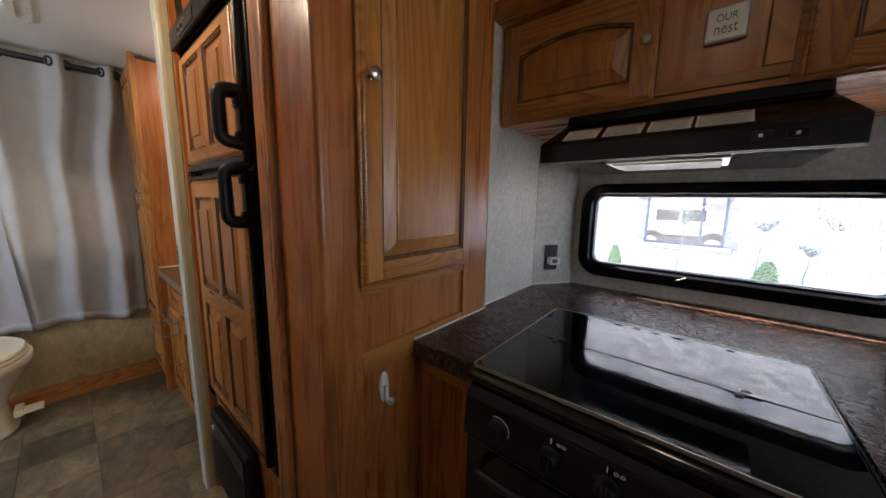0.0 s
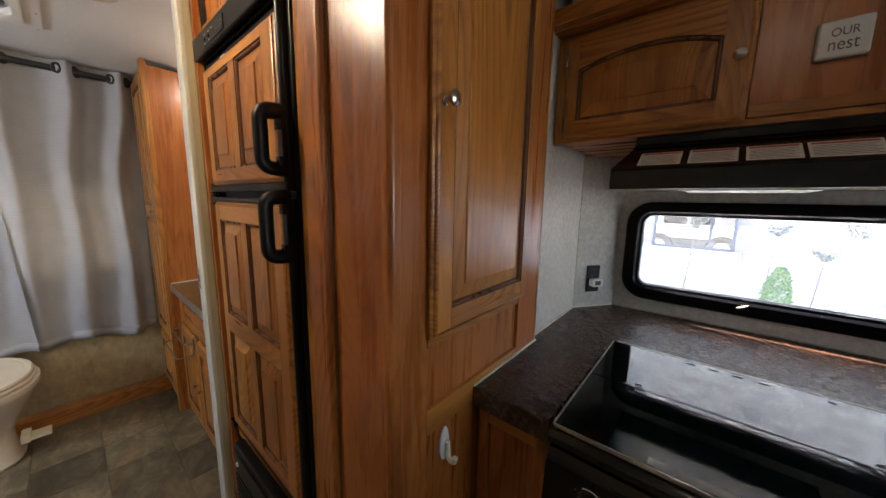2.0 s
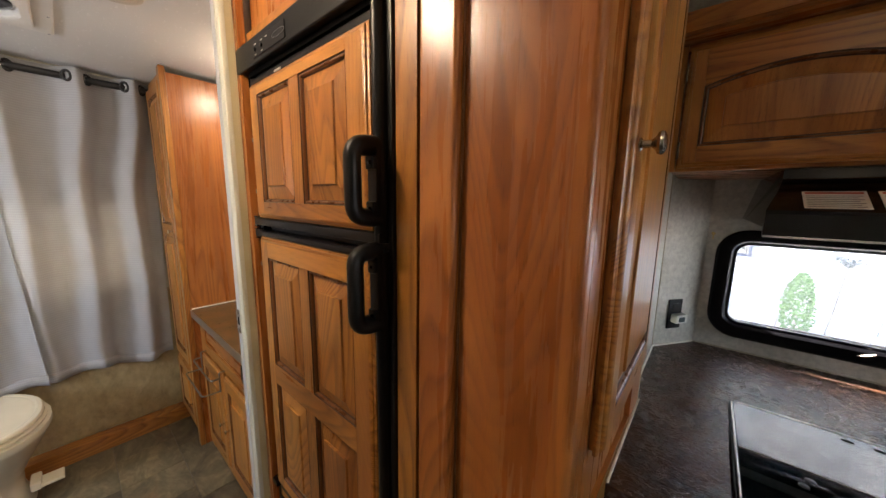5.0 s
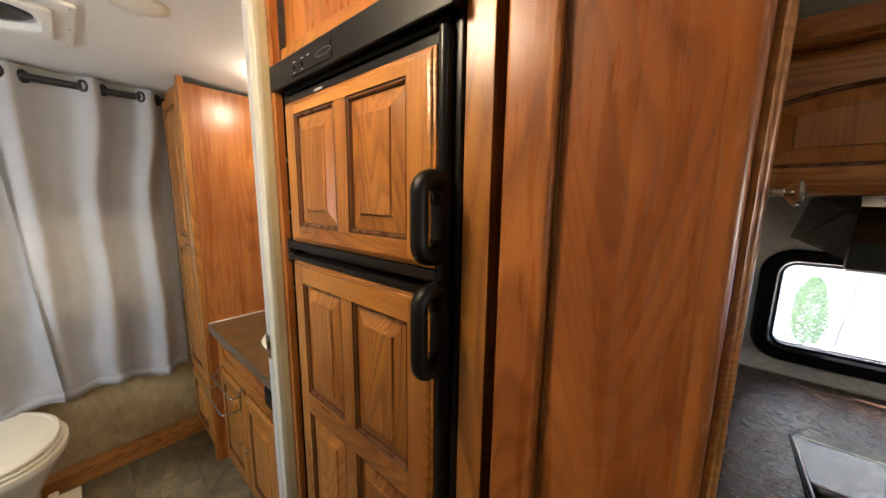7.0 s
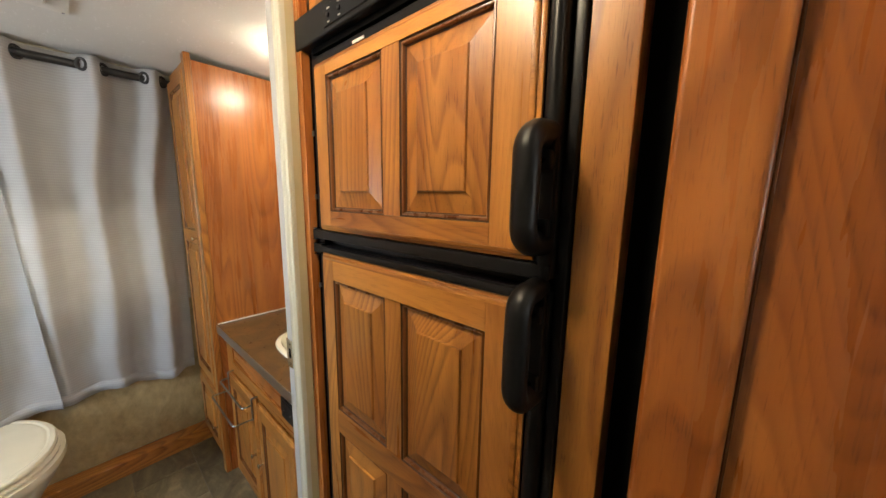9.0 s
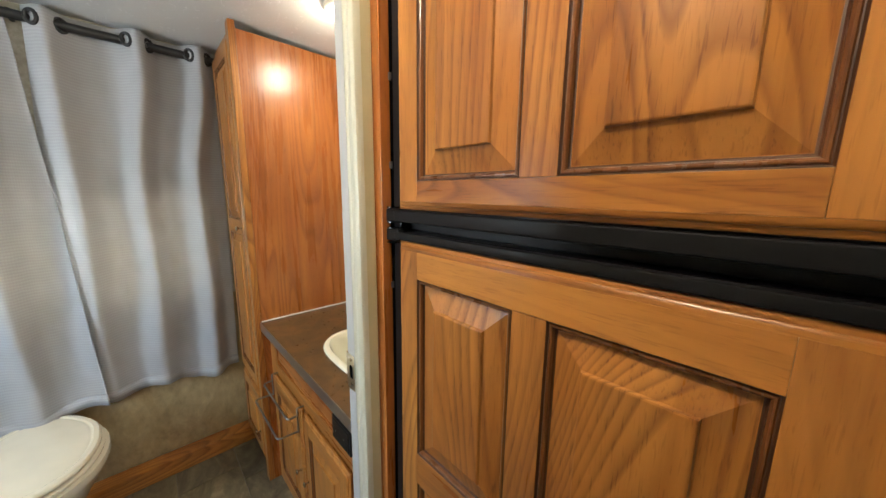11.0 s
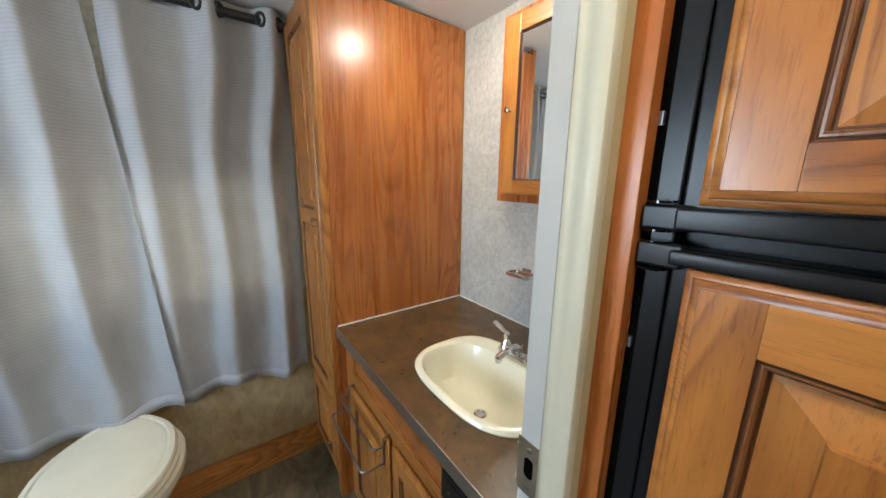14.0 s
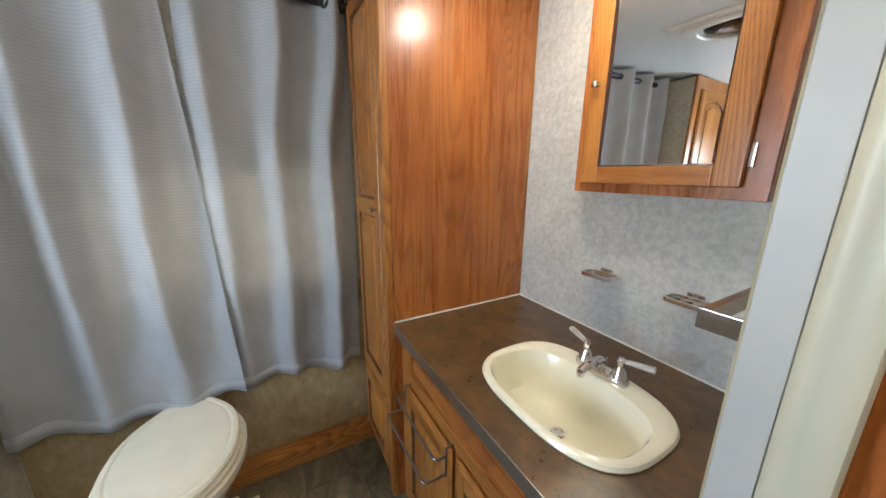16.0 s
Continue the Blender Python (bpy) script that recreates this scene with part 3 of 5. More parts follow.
# Unseen far wall; its opening is added only to let the bath fill in.
solid("wall_far_side", box(REAR - 0.05, XEND, YBACK - 0.05, YBACK, -0.05, 1.05), paper_grey, "unseen grey wallpapered wall below an added light opening", kind="structure")
solid("wall_far_side_top", box(REAR - 0.05, XEND, YBACK - 0.05, YBACK, 1.72, 2.12), paper_grey, "unseen grey wallpapered wall above an added light opening", kind="structure")
solid("wall_far_side_c", box(REAR - 0.05, -2.10, YBACK - 0.05, YBACK, 1.05, 1.72), paper_grey, "unseen grey wallpapered wall on the rear side of an added opening", kind="structure")
solid("wall_far_side_a", box(-1.50, XEND, YBACK - 0.05, YBACK, 1.05, 1.72), paper_grey, "unseen grey wallpapered wall past an added bath light opening", kind="structure")
# Unseen end wall; its opening is made up and set where its light suits.
solid("wall_front", box(XEND, XEND + 0.05, YBACK, SWALL, -0.05, 0.95), paper_grey, "unseen grey wallpapered front wall below an added light opening", kind="structure")
solid("wall_front_top", box(XEND, XEND + 0.05, YBACK, SWALL, 1.80, 2.12), paper_grey, "unseen grey wallpapered front wall above an added light opening", kind="structure")
solid("wall_front_a", box(XEND, XEND + 0.05, YBACK, 0.25, 0.95, 1.80), paper_grey, "unseen grey wallpapered front wall beside an added light opening", kind="structure")
solid("wall_front_b", box(XEND, XEND + 0.05, 1.60, SWALL, 0.95, 1.80), paper_grey, "unseen grey wallpapered front wall beside an added light opening", kind="structure")
# Unseen; brought this far forward to keep the bath fill off the refrigerator.
solid("wall_bath_far", box(-1.293, -1.23, YBACK, -0.13, -0.05, 2.12), paper_grey, "unseen grey wallpapered wall beside the bath doorway", kind="structure")

# post at the end of the partition
solid("door_post", box(-1.298, -1.268, 0.576, 0.6045, -0.005, 2.105, 0.002), white_trim, "white painted flat edge of the bath doorway post", "door frame", "structure")


def post_bead():
    """A shallow curved cap on the post, proud of its flat edge and turned in at the side."""
    line = [(-1.2675, 0.5765), (-1.2645, 0.5790), (-1.2590, 0.5795), (-1.2530, 0.5770), (-1.2460, 0.5745), (-1.2390, 0.5750), (-1.2335, 0.5775), (-1.2310, 0.5825), (-1.2315, 0.5900)]
    return ringed([[Vector((x, y, z)) for x, y in line + [(-1.2675, 0.6045)]] for z in (-0.004, 2.1)])


solid("trim_post_round", post_bead(), cream_trim, "shallow rounded cream moulding on the doorway post", kind="structure")
solid("trim_post_strip", ringed([[Vector((x, y, z)) for x, y in ((-1.2325, 0.5905), (-1.2335, 0.6110), (-1.2600, 0.6115), (-1.2600, 0.6050))] for z in (-0.004, 2.1)]), beige_strip, "narrow beige strip beside the post", kind="structure")
solid("trim_post_edge", box(-1.3005, -1.2975, 0.580, 0.612, -0.004, 2.1, 0.0008), beige_strip, "frayed wallpaper edge on the post", kind="structure")

# skirt under the rear curtain
solid("wall_skirt", box(-2.744, -2.738, YBACK, 0.66, 0.085, 0.88), skirt_tile, "beige stone-look vinyl cladding on the low rear wall", kind="structure")
bm = box(-2.74, -2.655, YBACK, 0.655, 0.0, 0.082, 0.004)
solid("baseboard", bm, oak_y, "stained oak baseboard with a flat ledge at the rear wall", kind="structure")

# ---- refrigerator surround and pantry ----
surround = thing("refrigerator_cabinet", (-0.88, 0.62, 0), "oak-veneer cabinet built round the refrigerator, reaching the ceiling", "cabinet")
part("side_stile", box(-1.2395, -1.2110, 0.6125, 0.6335, 0.0, 2.098, 0.002), veneer_z, surround)
part("side_stile", box(-0.5805, -0.526, 0.640, 0.70, 0.0, 2.098, 0.003), oak_z, surround)
part("top_rail", box(-1.2065, -0.5705, 0.634, 0.66, 1.8765, 1.922, 0.002), oak_x, surround)
part("top_panel", box(-1.2135, -0.5705, 0.652, 0.66, 1.922, 2.097), veneer_z, surround)
part("bottom_rail", box(-1.2065, -0.5705, 0.638, 0.66, 0.405, 0.437, 0.002), oak_x, surround)
part("lower_panel", box(-1.2065, -0.5705, 0.646, 0.66, 0.0, 0.405), veneer_z, surround)
part("carcass", box(-1.2135, -0.512, 1.24, 1.279, 0.0, 2.06), veneer_z, surround)
# This sheet is near-black to paint the deep shade of the gap.
part("side_panel", box(-0.5255, -0.486, 0.680, 1.28, 0.0, 2.06), recess_shade, surround, "near-black sheet painting the shade in the gap beside the refrigerator")

# furnace grille below the fridge
grille = thing("furnace_vent", (-0.92, 0.61, 0.17), "black plastic furnace vent cover under the refrigerator door", "vent")
part("cover", box(-1.150, -0.745, 0.600, 0.6395, 0.10, 0.425, 0.010, 3), black_plastic, grille)
part("face", box(-1.132, -0.763, 0.594, 0.602, 0.12, 0.405, 0.003), black_satin, grille)
for i in range(9):
    part("louvre", box(-1.11, -0.785, 0.590, 0.596, 0.14 + i * 0.022, 0.150 + i * 0.022, 0.002), black_plastic, grille)
part("latch", box(-1.095, -1.082, 0.588, 0.595, 0.365, 0.380, 0.002), paper_label, grille, "small white sticker")

# ---- refrigerator ----
fridge = thing("refrigerator", (-0.88, 0.62, 0.46), "black refrigerator with oak raised-panel fronts, built into the cabinet", "refrigerator")
part("body", box(-1.2065, -0.574, 0.644, 1.20, 0.462, 1.866, 0.003), black_plastic, fridge)
part("frame_side", box(-1.2105, -1.162, 0.622, 0.650, 0.458, 1.866, 0.003), black_satin, fridge)
part("frame_side", box(-0.5860, -0.5715, 0.622, 0.650, 0.458, 1.866, 0.003), black_satin, fridge)
part("frame_bottom", box(-1.1615, -0.5865, 0.622, 0.650, 0.458, 0.484, 0.003), black_satin, fridge)
panel = part("control_panel", box(-1.2065, -0.5705, 0.596, 0.644, 1.802, 1.867, 0.004, 3), black_plastic, fridge, "grained black control panel")
part("display_strip", box(-1.075, -0.895, 0.5935, 0.597, 1.812, 1.850, 0.0015), black_satin, panel)
for x in (-1.057, -1.018):
    part("button", lathe([(0, 0.0045), (0.003, 0.0045), (0.004, 0.003)], (x, 0.5935, 1.829), (0, -1, 0), 12), black_gloss, panel)
for x, w in ((-1.057, 0.010), (-1.018, 0.012), (-0.990, 0.012)):
    part("marking", box(x - w / 2, x + w / 2, 0.5928, 0.5935, 1.8405, 1.8425), paper_label, panel, "tiny pale marking")
for x in (-1.057, -1.018):
    part("marking", box(x - 0.004, x + 0.004, 0.5928, 0.5935, 1.8165, 1.8185), paper_label, panel, "tiny pale marking")
loop = [(-0.926 + 0.032 * math.cos(a), 0.5932, 1.831 + 0.0065 * math.sin(a)) for a in [2 * math.pi * i / 32 for i in range(33)]]
part("display_outline", tube(loop, 0.0007, 6), steel, panel)
part("vent_slot", box(-1.160, -0.59, 0.612, 0.618, 1.789, 1.801), recess_shade, fridge)


def fridge_door(name, v0, v1, wood0, wood1, rows, strip):
    """Black door shell with a wood front, hinge at the left and a hollow handle at the right."""
    shell = part(name, box(-1.160, -0.588, 0.618, 0.6435, v0, v1, 0.003), black_satin, fridge, "black refrigerator door with an oak front")
    cells = [(-1.090, -0.906, r0, r1) for r0, r1 in rows] + [(-0.859, -0.675, r0, r1) for r0, r1 in rows]
    front = panel_door("wood_front", fridge, "-y", 0.618, -1.145, -0.612, wood0, wood1, cells, thick=0.018, label="oak raised-panel front")
    n = 10
    loops = []
    for z in (v0 + 0.002, v1 - 0.002):
        pts = [Vector((-0.5985 - 0.0115 * math.cos(math.pi * i / n), 0.616 - 0.013 * math.sin(math.pi * i / n), z)) for i in range(n + 1)]
        loops.append(pts)
    part("handle_channel", ringed(loops), black_satin, shell)
    a, b = strip
    part("edge_strip", box(-1.160, -0.588, 0.604, 0.618, a, b, 0.003), black_satin, shell, "black door edge")
    mid = (a + b) / 2
    cap = part("hinge", box(-1.188, -1.1500, 0.607, 0.6215, mid - 0.0115, mid + 0.0115, 0.003, 3), black_satin, shell, "black hinge cap")
    for k, side in ((0, -1), (1, 1)):
        part("hinge_washer", lathe([(0, 0.0125), (0.0022, 0.0125)], (-1.174, 0.6145, mid + (side * 0.0120 if (v0 < 1.0) == (side > 0) else side * 0.0142) - 0.0011), (0, 0, 1), 18), black_gloss, cap)
    return shell


def fridge_handle(shell, z0, z1):
    """A D-shaped black loop standing out from the channel."""
    y0, y1, x = 0.612, 0.560, -0.604
    path = arc_path([(x, y0, z1), (x, y1, z1 - 0.004), (x, y1, z0 + 0.004), (x, y0, z0)], 0.022, 6)
    part("handle", tube(path, 0.0190, 16, True, 0.80), black_plastic, shell, "black D-shaped handle")
    part("handle_plate", box(-0.616, -0.588, 0.600, 0.612, z0 - 0.004, z1 + 0.004, 0.003), black_plastic, shell, "black plate behind the handle")
    for z in (z0 + 0.018, z1 - 0.03):
        part("handle_mount", box(-0.612, -0.590, 0.592, 0.608, z - 0.012, z + 0.012, 0.003), black_plastic, shell)
        part("screw", lathe([(0, 0.0035), (0.001, 0.0035), (0.0015, 0.002)], (x + 0.004, 0.592, z), (0, -1, 0), 10), black_gloss, shell)


top_door = fridge_door("upper_door", 1.380, 1.788, 1.403, 1.764, [(1.448, 1.730)], (1.3805, 1.4005))
low_door = fridge_door("lower_door", 0.488, 1.3635, 0.520, 1.3480, [(0.565, 0.902), (0.964, 1.290)], (1.3490, 1.3630))
fridge_handle(top_door, 1.428, 1.556)
fridge_handle(low_door, 1.226, 1.368)
part("frame_ridge", box(-1.2100, -1.1945, 0.6150, 0.6215, 0.458, 1.800, 0.002), black_satin, fridge)
# Flat strip, coloured near-black for the shade in the channel beside the ridge.
part("frame_groove", box(-1.1940, -1.1820, 0.6212, 0.6219, 0.458, 1.800), recess_shade, fridge, "near-black strip painting the shade in the frame groove")
for z in (1.627, 1.479, 1.257):
    part("clip", box(-1.1890, -1.1845, 0.6170, 0.6215, z - 0.006, z + 0.006, 0.0005), steel, fridge, "small grey clip")
part("foot_hinge", box(-1.185, -1.150, 0.600, 0.620, 0.492, 0.512, 0.003), black_gloss, fridge)
part("maker_mark", box(-1.012, -0.975, 0.6165, 0.6178, 1.7725, 1.7775), paper_label, top_door, "tiny pale maker's mark")

fridge.location = (-0.8962, 0.6325, 0.4404)
fridge.scale = (1.018, 1.0, 1.02)

# ---- pantry ----
pantry = thing("pantry_cabinet", (-0.36, 0.9, 0), "tall oak pantry cabinet with a raised-panel door beside the counter", "cabinet")
part("front_stile", box(-0.4875, -0.416, 0.604, 0.640, 0.0, 2.098, 0.007, 4), veneer_z, pantry)
part("front_panel", box(-0.416, -0.262, 0.621, 0.640, 0.0, 2.098), veneer_z, pantry)
# Brown strip colours in the soft shade where stile steps to panel.
part("front_edge", box(-0.4155, -0.4125, 0.6165, 0.6207, 0.0, 2.098, 0.0012), glaze_and_shade_brown, pantry, "brown strip painting the soft shade at the panel step")


def quarter(x, y, r, z0, z1, wide_x, wide_y):
    """A corner post with a rounded outer edge."""
    loops = []
    for z in (z0, z1):
        arc = [Vector((x - r + r * math.sin(math.pi / 2 * i / 8), y + r - r * math.cos(math.pi / 2 * i / 8), z)) for i in range(9)]
        loops.append([Vector((x - wide_x, y, z))] + arc + [Vector((x, y + wide_y, z)), Vector((x - wide_x, y + wide_y, z))])
    return ringed(loops)


part("corner_post", quarter(-0.2345, 0.6185, 0.012, 0.0, 2.098, 0.0275, 0.0215), veneer_z, pantry)
part("side_stile", box(-0.256, -0.235, 0.6405, 0.712, 0.0, 2.098, 0.0015), veneer_z, pantry)
part("side_stile", box(-0.256, -0.2335, 1.096, 1.222, 0.0, 2.075, 0.002), veneer_z, pantry)
part("side_rail", box(-0.256, -0.2345, 0.712, 1.096, 1.072, 1.10, 0.0015), oak_y, pantry)
part("side_panel", box(-0.256, -0.2445, 0.712, 1.096, 0.936, 1.072), veneer_z, pantry)
part("side_rail", box(-0.256, -0.2345, 0.712, 1.096, 0.878, 0.936, 0.0015), oak_y, pantry)
part("side_panel", box(-0.256, -0.2445, 0.712, 1.096, 0.02, 0.878), veneer_z, pantry)
part("back_filler", box(-0.256, -0.246, 0.712, 1.096, 1.10, 2.09), veneer_z, pantry)
part("light_edge", box(-0.2395, -0.2320, 1.2225, 1.2265, 0.917, 1.84, 0.001), cream_trim, pantry, "thin pale edge strip")
pdoor = panel_door("door", pantry, "+x", -0.2340, 0.704, 1.100, 1.096, 1.985, [(0.758, 1.062, 1.150, 1.925)], thick=0.021, rise=0.05)
knob(pdoor, (-0.2135, 0.727, 1.537), (1, 0, 0), 1.05)
for z in (1.20, 1.88):
    part("hinge", box(-0.2335, -0.2285, 1.1005, 1.1095, z - 0.025, z + 0.025, 0.001), nickel, pdoor, "nickel hinge")

hook = thing("wall_hook", (-0.24, 0.777, 0.82), "white plastic adhesive hook on the pantry side", "hook")
part("plate", lathe([(0, 0.018), (0.004, 0.0185), (0.0075, 0.015), (0.009, 0.008)], (0, 0, 0), (1, 0, 0), 28), white_plastic, hook)
pl = hook.children[0]
pl.scale = (1, 0.85, 2.25)
pl.location = Vector((0.0005, 0, 0))
part("prong", tube(arc_path([(-0.232, 0.777, 0.828), (-0.229, 0.777, 0.788), (-0.212, 0.777, 0.786), (-0.209, 0.777, 0.800)], 0.012, 6), 0.0065, 12), white_plastic, hook)

# ---- counter, stove ----
base = thing("base_cabinet", (0.1, 1.3, 0), "oak base cabinet at the end of the kitchen counter", "cabinet")
part("front_panel", box(-0.232, -0.052, 0.922, 0.940, 0.0, 0.862), veneer_z, base)
part("stile", box(-0.2325, -0.205, 0.905, 0.9215, 0.0, 0.862, 0.002), veneer_z, base)
part("stile", box(-0.085, -0.050, 0.905, 0.9215, 0.0, 0.862, 0.002), veneer_z, base)
part("rail", box(-0.205, -0.085, 0.905, 0.9215, 0.815, 0.862, 0.002), oak_x, base)
part("side", box(-0.0515, -0.0445, 0.905, 1.78, 0.0, 0.86), veneer_z, base)
right = thing("base_cabinet", (1.2, 1.3, 0), "oak base cabinet beside the stove", "cabinet")
part("front_panel", box(0.585, 2.2, 0.905, 0.925, 0.08, 0.862, 0.002), veneer_z, right)
part("carcass", box(0.578, 2.2, 0.9255, 1.80, 0.0, 0.862), veneer_z, right)


def counter_mesh():
    """Worktop with a cut-out that the stove fills."""
    x0, x1, y0, y1 = -0.2335, 2.25, 0.875, 1.8185
    sx0, sx1, sy1 = -0.043, 0.573, 1.392
    loops = []
    pts = [(x0, y0), (sx0, y0), (sx0, sy1), (sx1, sy1), (sx1, y0), (x1, y0), (x1, y1), (-0.138, y1), (-0.2515, 1.655), (-0.2515, 1.2275), (x0, 1.2275)]
    for z in (0.866, 0.915):
        loops.append([Vector((x, y, z)) for x, y in pts])
    bm = ringed(loops, True, True)
    tops = [e for e in bm.edges if all(v.co.z > 0.9 for v in e.verts)]
    bmesh.ops.bevel(bm, geom=tops, offset=0.003, segments=2, profile=0.5, affect="EDGES")
    return bm


worktop = thing("countertop", (0.4, 1.4, 0.866), "dark rust-brown laminate countertop with a square front edge", "countertop")
part("top", counter_mesh(), counter_lam, worktop)
part("caulk_line", box(-0.2335, -0.2285, 0.876, 1.2275, 0.9155, 0.921, 0.0015), caulk, worktop, "bead of white caulk")
part("caulk_line", box(-0.2515, -0.2465, 1.228, 1.655, 0.9155, 0.9205, 0.0015), caulk, worktop, "bead of white caulk")
part("caulk_line", tube([(-0.2495, 1.655, 0.9165), (-0.136, 1.8165, 0.9165)], 0.0035, 8), caulk, worktop, "bead of white caulk")
part("caulk_line", box(-0.136, 2.2, 1.814, 1.8195, 0.9155, 0.9195, 0.001), paper_beige, worktop, "beige edging strip")

stove = thing("stove", (0.26, 1.1, 0), "black gas range with a folding black glass cover", "stove")
SX0, SX1, SY0, SY1 = -0.040, 0.570, 0.868, 1.390
part("body", box(SX0 + 0.004, SX1 - 0.004, 0.892, SY1 - 0.004, 0.05, 0.905, 0.004), black_gloss, stove)
part("rim", box(SX0 + 0.001, SX1 - 0.001, SY0 + 0.008, SY1, 0.903, 0.9175, 0.004, 3), black_gloss, stove)
lid = part("glass_cover", box(SX0 + 0.010, SX1 - 0.012, 1.1235, SY1 - 0.012, 0.9185, 0.9245, 0.0018), black_glass, stove, "rear pane of the black glass cover")
part("glass_cover", box(SX0 + 0.010, SX1 - 0.012, SY0 + 0.004, 1.1215, 0.9185, 0.9245, 0.0018), black_glass, stove, "front pane of the black glass cover")
part("cover_edge", box(SX0 + 0.006, SX0 + 0.0095, SY0 + 0.004, SY1 - 0.010, 0.917, 0.9248, 0.0008), alu, stove, "metal edge")
part("cover_edge", box(SX0 + 0.02, SX1 - 0.04, SY1 - 0.0085, SY1 - 0.0045, 0.917, 0.9258, 0.001), alu, stove, "metal edge")
part("cover_edge", box(SX0 + 0.010, SX1 - 0.012, SY0 - 0.0005, SY0 + 0.0035, 0.9165, 0.9245, 0.001), alu, stove, "metal edge")
part("cover_edge", box(SX1 - 0.0115, SX1 - 0.008, SY0 + 0.004, SY1 - 0.010, 0.917, 0.9248, 0.0008), black_gloss, stove)
for x in (0.069, 0.432):
    part("cover_hinge", box(x - 0.028, x + 0.028, 1.117, 1.128, 0.9248, 0.9275, 0.001), black_edge, stove, "flat black hinge")
    for dx, dy in ((-0.006, -0.012), (0.006, 0.012)):
        part("hinge_screw", lathe([(0, 0.008), (0.0015, 0.008), (0.0025, 0.005)], (x + dx, 1.1225 + dy, 0.9247), (0, 0, 1), 16), black_satin, stove)
for x in (0.166, 0.214, 0.262, 0.312, 0.421):
    w = 0.011 if x < 0.4 else 0.007
    loops = [[(px, py, z) for px, py in oval(x, 1.354, w, 0.0048, 2.0, 20)] for z in (0.9246, 0.9251)]
    part("vent_slot", ringed([[Vector(p) for p in l] for l in loops]), recess_shade, stove)


def bullnose():
    prof = [(0.892, 0.905), (SY0 + 0.006, 0.9135), (SY0 - 0.004, 0.909), (SY0 - 0.010, 0.900), (SY0 - 0.009, 0.888), (SY0 - 0.002, 0.879), (0.892, 0.874)]
    return ringed([[Vector((x, y, z)) for y, z in prof] for x in (SX0 + 0.002, SX1 - 0.002)])


part("front_lip", bullnose(), black_gloss, stove, "rounded glossy front lip")
loops = [[Vector((x, y, z)) for y, z in ((0.893, 0.873), (0.868, 0.872), (0.852, 0.848), (0.843, 0.765), (0.893, 0.760))] for x in (SX0 + 0.004, SX1 - 0.004)]
part("control_panel", ringed(loops), black_gloss, stove, "sloping black control panel")
part("panel_trim", box(SX0 + 0.12, SX1 - 0.01, 0.8545, 0.861, 0.8535, 0.8565, 0.001), black_satin, stove)
odoor = part("oven_door", box(SX0 + 0.006, SX1 - 0.006, 0.852, 0.892, 0.20, 0.752, 0.006, 3), black_gloss, stove, "black oven door")
part("oven_window", box(0.08, 0.45, 0.8495, 0.853, 0.32, 0.60, 0.001), black_glass, odoor)
part("oven_handle", tube(arc_path([(0.02, 0.853, 0.715), (0.02, 0.815, 0.715), (0.51, 0.815, 0.715), (0.51, 0.853, 0.715)], 0.02), 0.009, 12), black_satin, odoor)
for i, x in enumerate((0.050, 0.165, 0.262, 0.362, 0.470)):
    c = Vector((x, 0.8485, 0.812))
    ax = Vector((0, -1, 0.10)).normalized()
    kb = part("control_knob", lathe([(0, 0.021), (0.004, 0.021), (0.006, 0.018), (0.020, 0.0165), (0.023, 0.014)], c, ax, 24), black_plastic, stove, "black control knob")
    part("knob_grip", box(x - 0.004, x + 0.004, 0.820, 0.828, 0.800, 0.832, 0.002), black_satin, stove)
    if i == 0:
        arc = [c + ax * 0.0008 + Vector((0.026 * math.cos(a), 0, 0.026 * math.sin(a))) for a in [radians(-30 + 150 * k / 16) for k in range(17)]]
        part("dial_scale", tube(arc, 0.0010, 6), paper_label, stove, "pale dial scale")
    else:
        part("marking", box(x - 0.003, x - 0.001, 0.8475, 0.8492, 0.8395, 0.850), paper_label, stove, "pale marking")
        for k in (0, 1):
            ring_pts = [Vector((x + 0.012 + 0.010 * k + 0.0035 * math.cos(a), 0.8478, 0.8445 + 0.0025 * math.sin(a))) for a in [2 * math.pi * q / 12 for q in range(13)]]
            part("marking", tube(ring_pts, 0.0006, 5), paper_label, stove, "pale marking")

# ---- stove window ----
swin = new("window_1")
swin.location = (0.365, 1.82, 1.17)
ORIGIN[swin.name] = Vector((0.365, 1.82, 1.17))
tagged(swin, "wide black-framed window with rounded corners above the counter", "window", kind="structure")
part("window_frame", ring_frame(WIN_OUT, WIN_HOLE, on_stove_wall, (0.0, 0.028), 0.008), black_frame, swin)
part("window_frame", ring_frame(WIN_HOLE, WIN_IN, on_stove_wall, (-0.03, 0.012), 0.003), black_frame, swin)
pane = part("pane", ringed([[on_stove_wall(u, v, w) for u, v in WIN_IN] for w in (-0.022, -0.018)]), hazed_glass, swin, "clear glass pane with washed-out haze mixed into its shader", smooth=False)
pane.visible_shadow = False
part("inner_edge", ring_frame(rounded_rect(-0.046, 0.776, 1.031, 1.319, 0.036), rounded_rect(-0.043, 0.773, 1.034, 1.316, 0.033), on_stove_wall, (-0.017, -0.014), 0.0), alu, swin, "thin metal glazing edge")
part("latch", tube([(0.262, 1.797, 0.999), (0.280, 1.786, 1.005), (0.298, 1.784, 1.016)], [0.0025, 0.004, 0.0045], 10), nickel, swin, "small metal window latch")
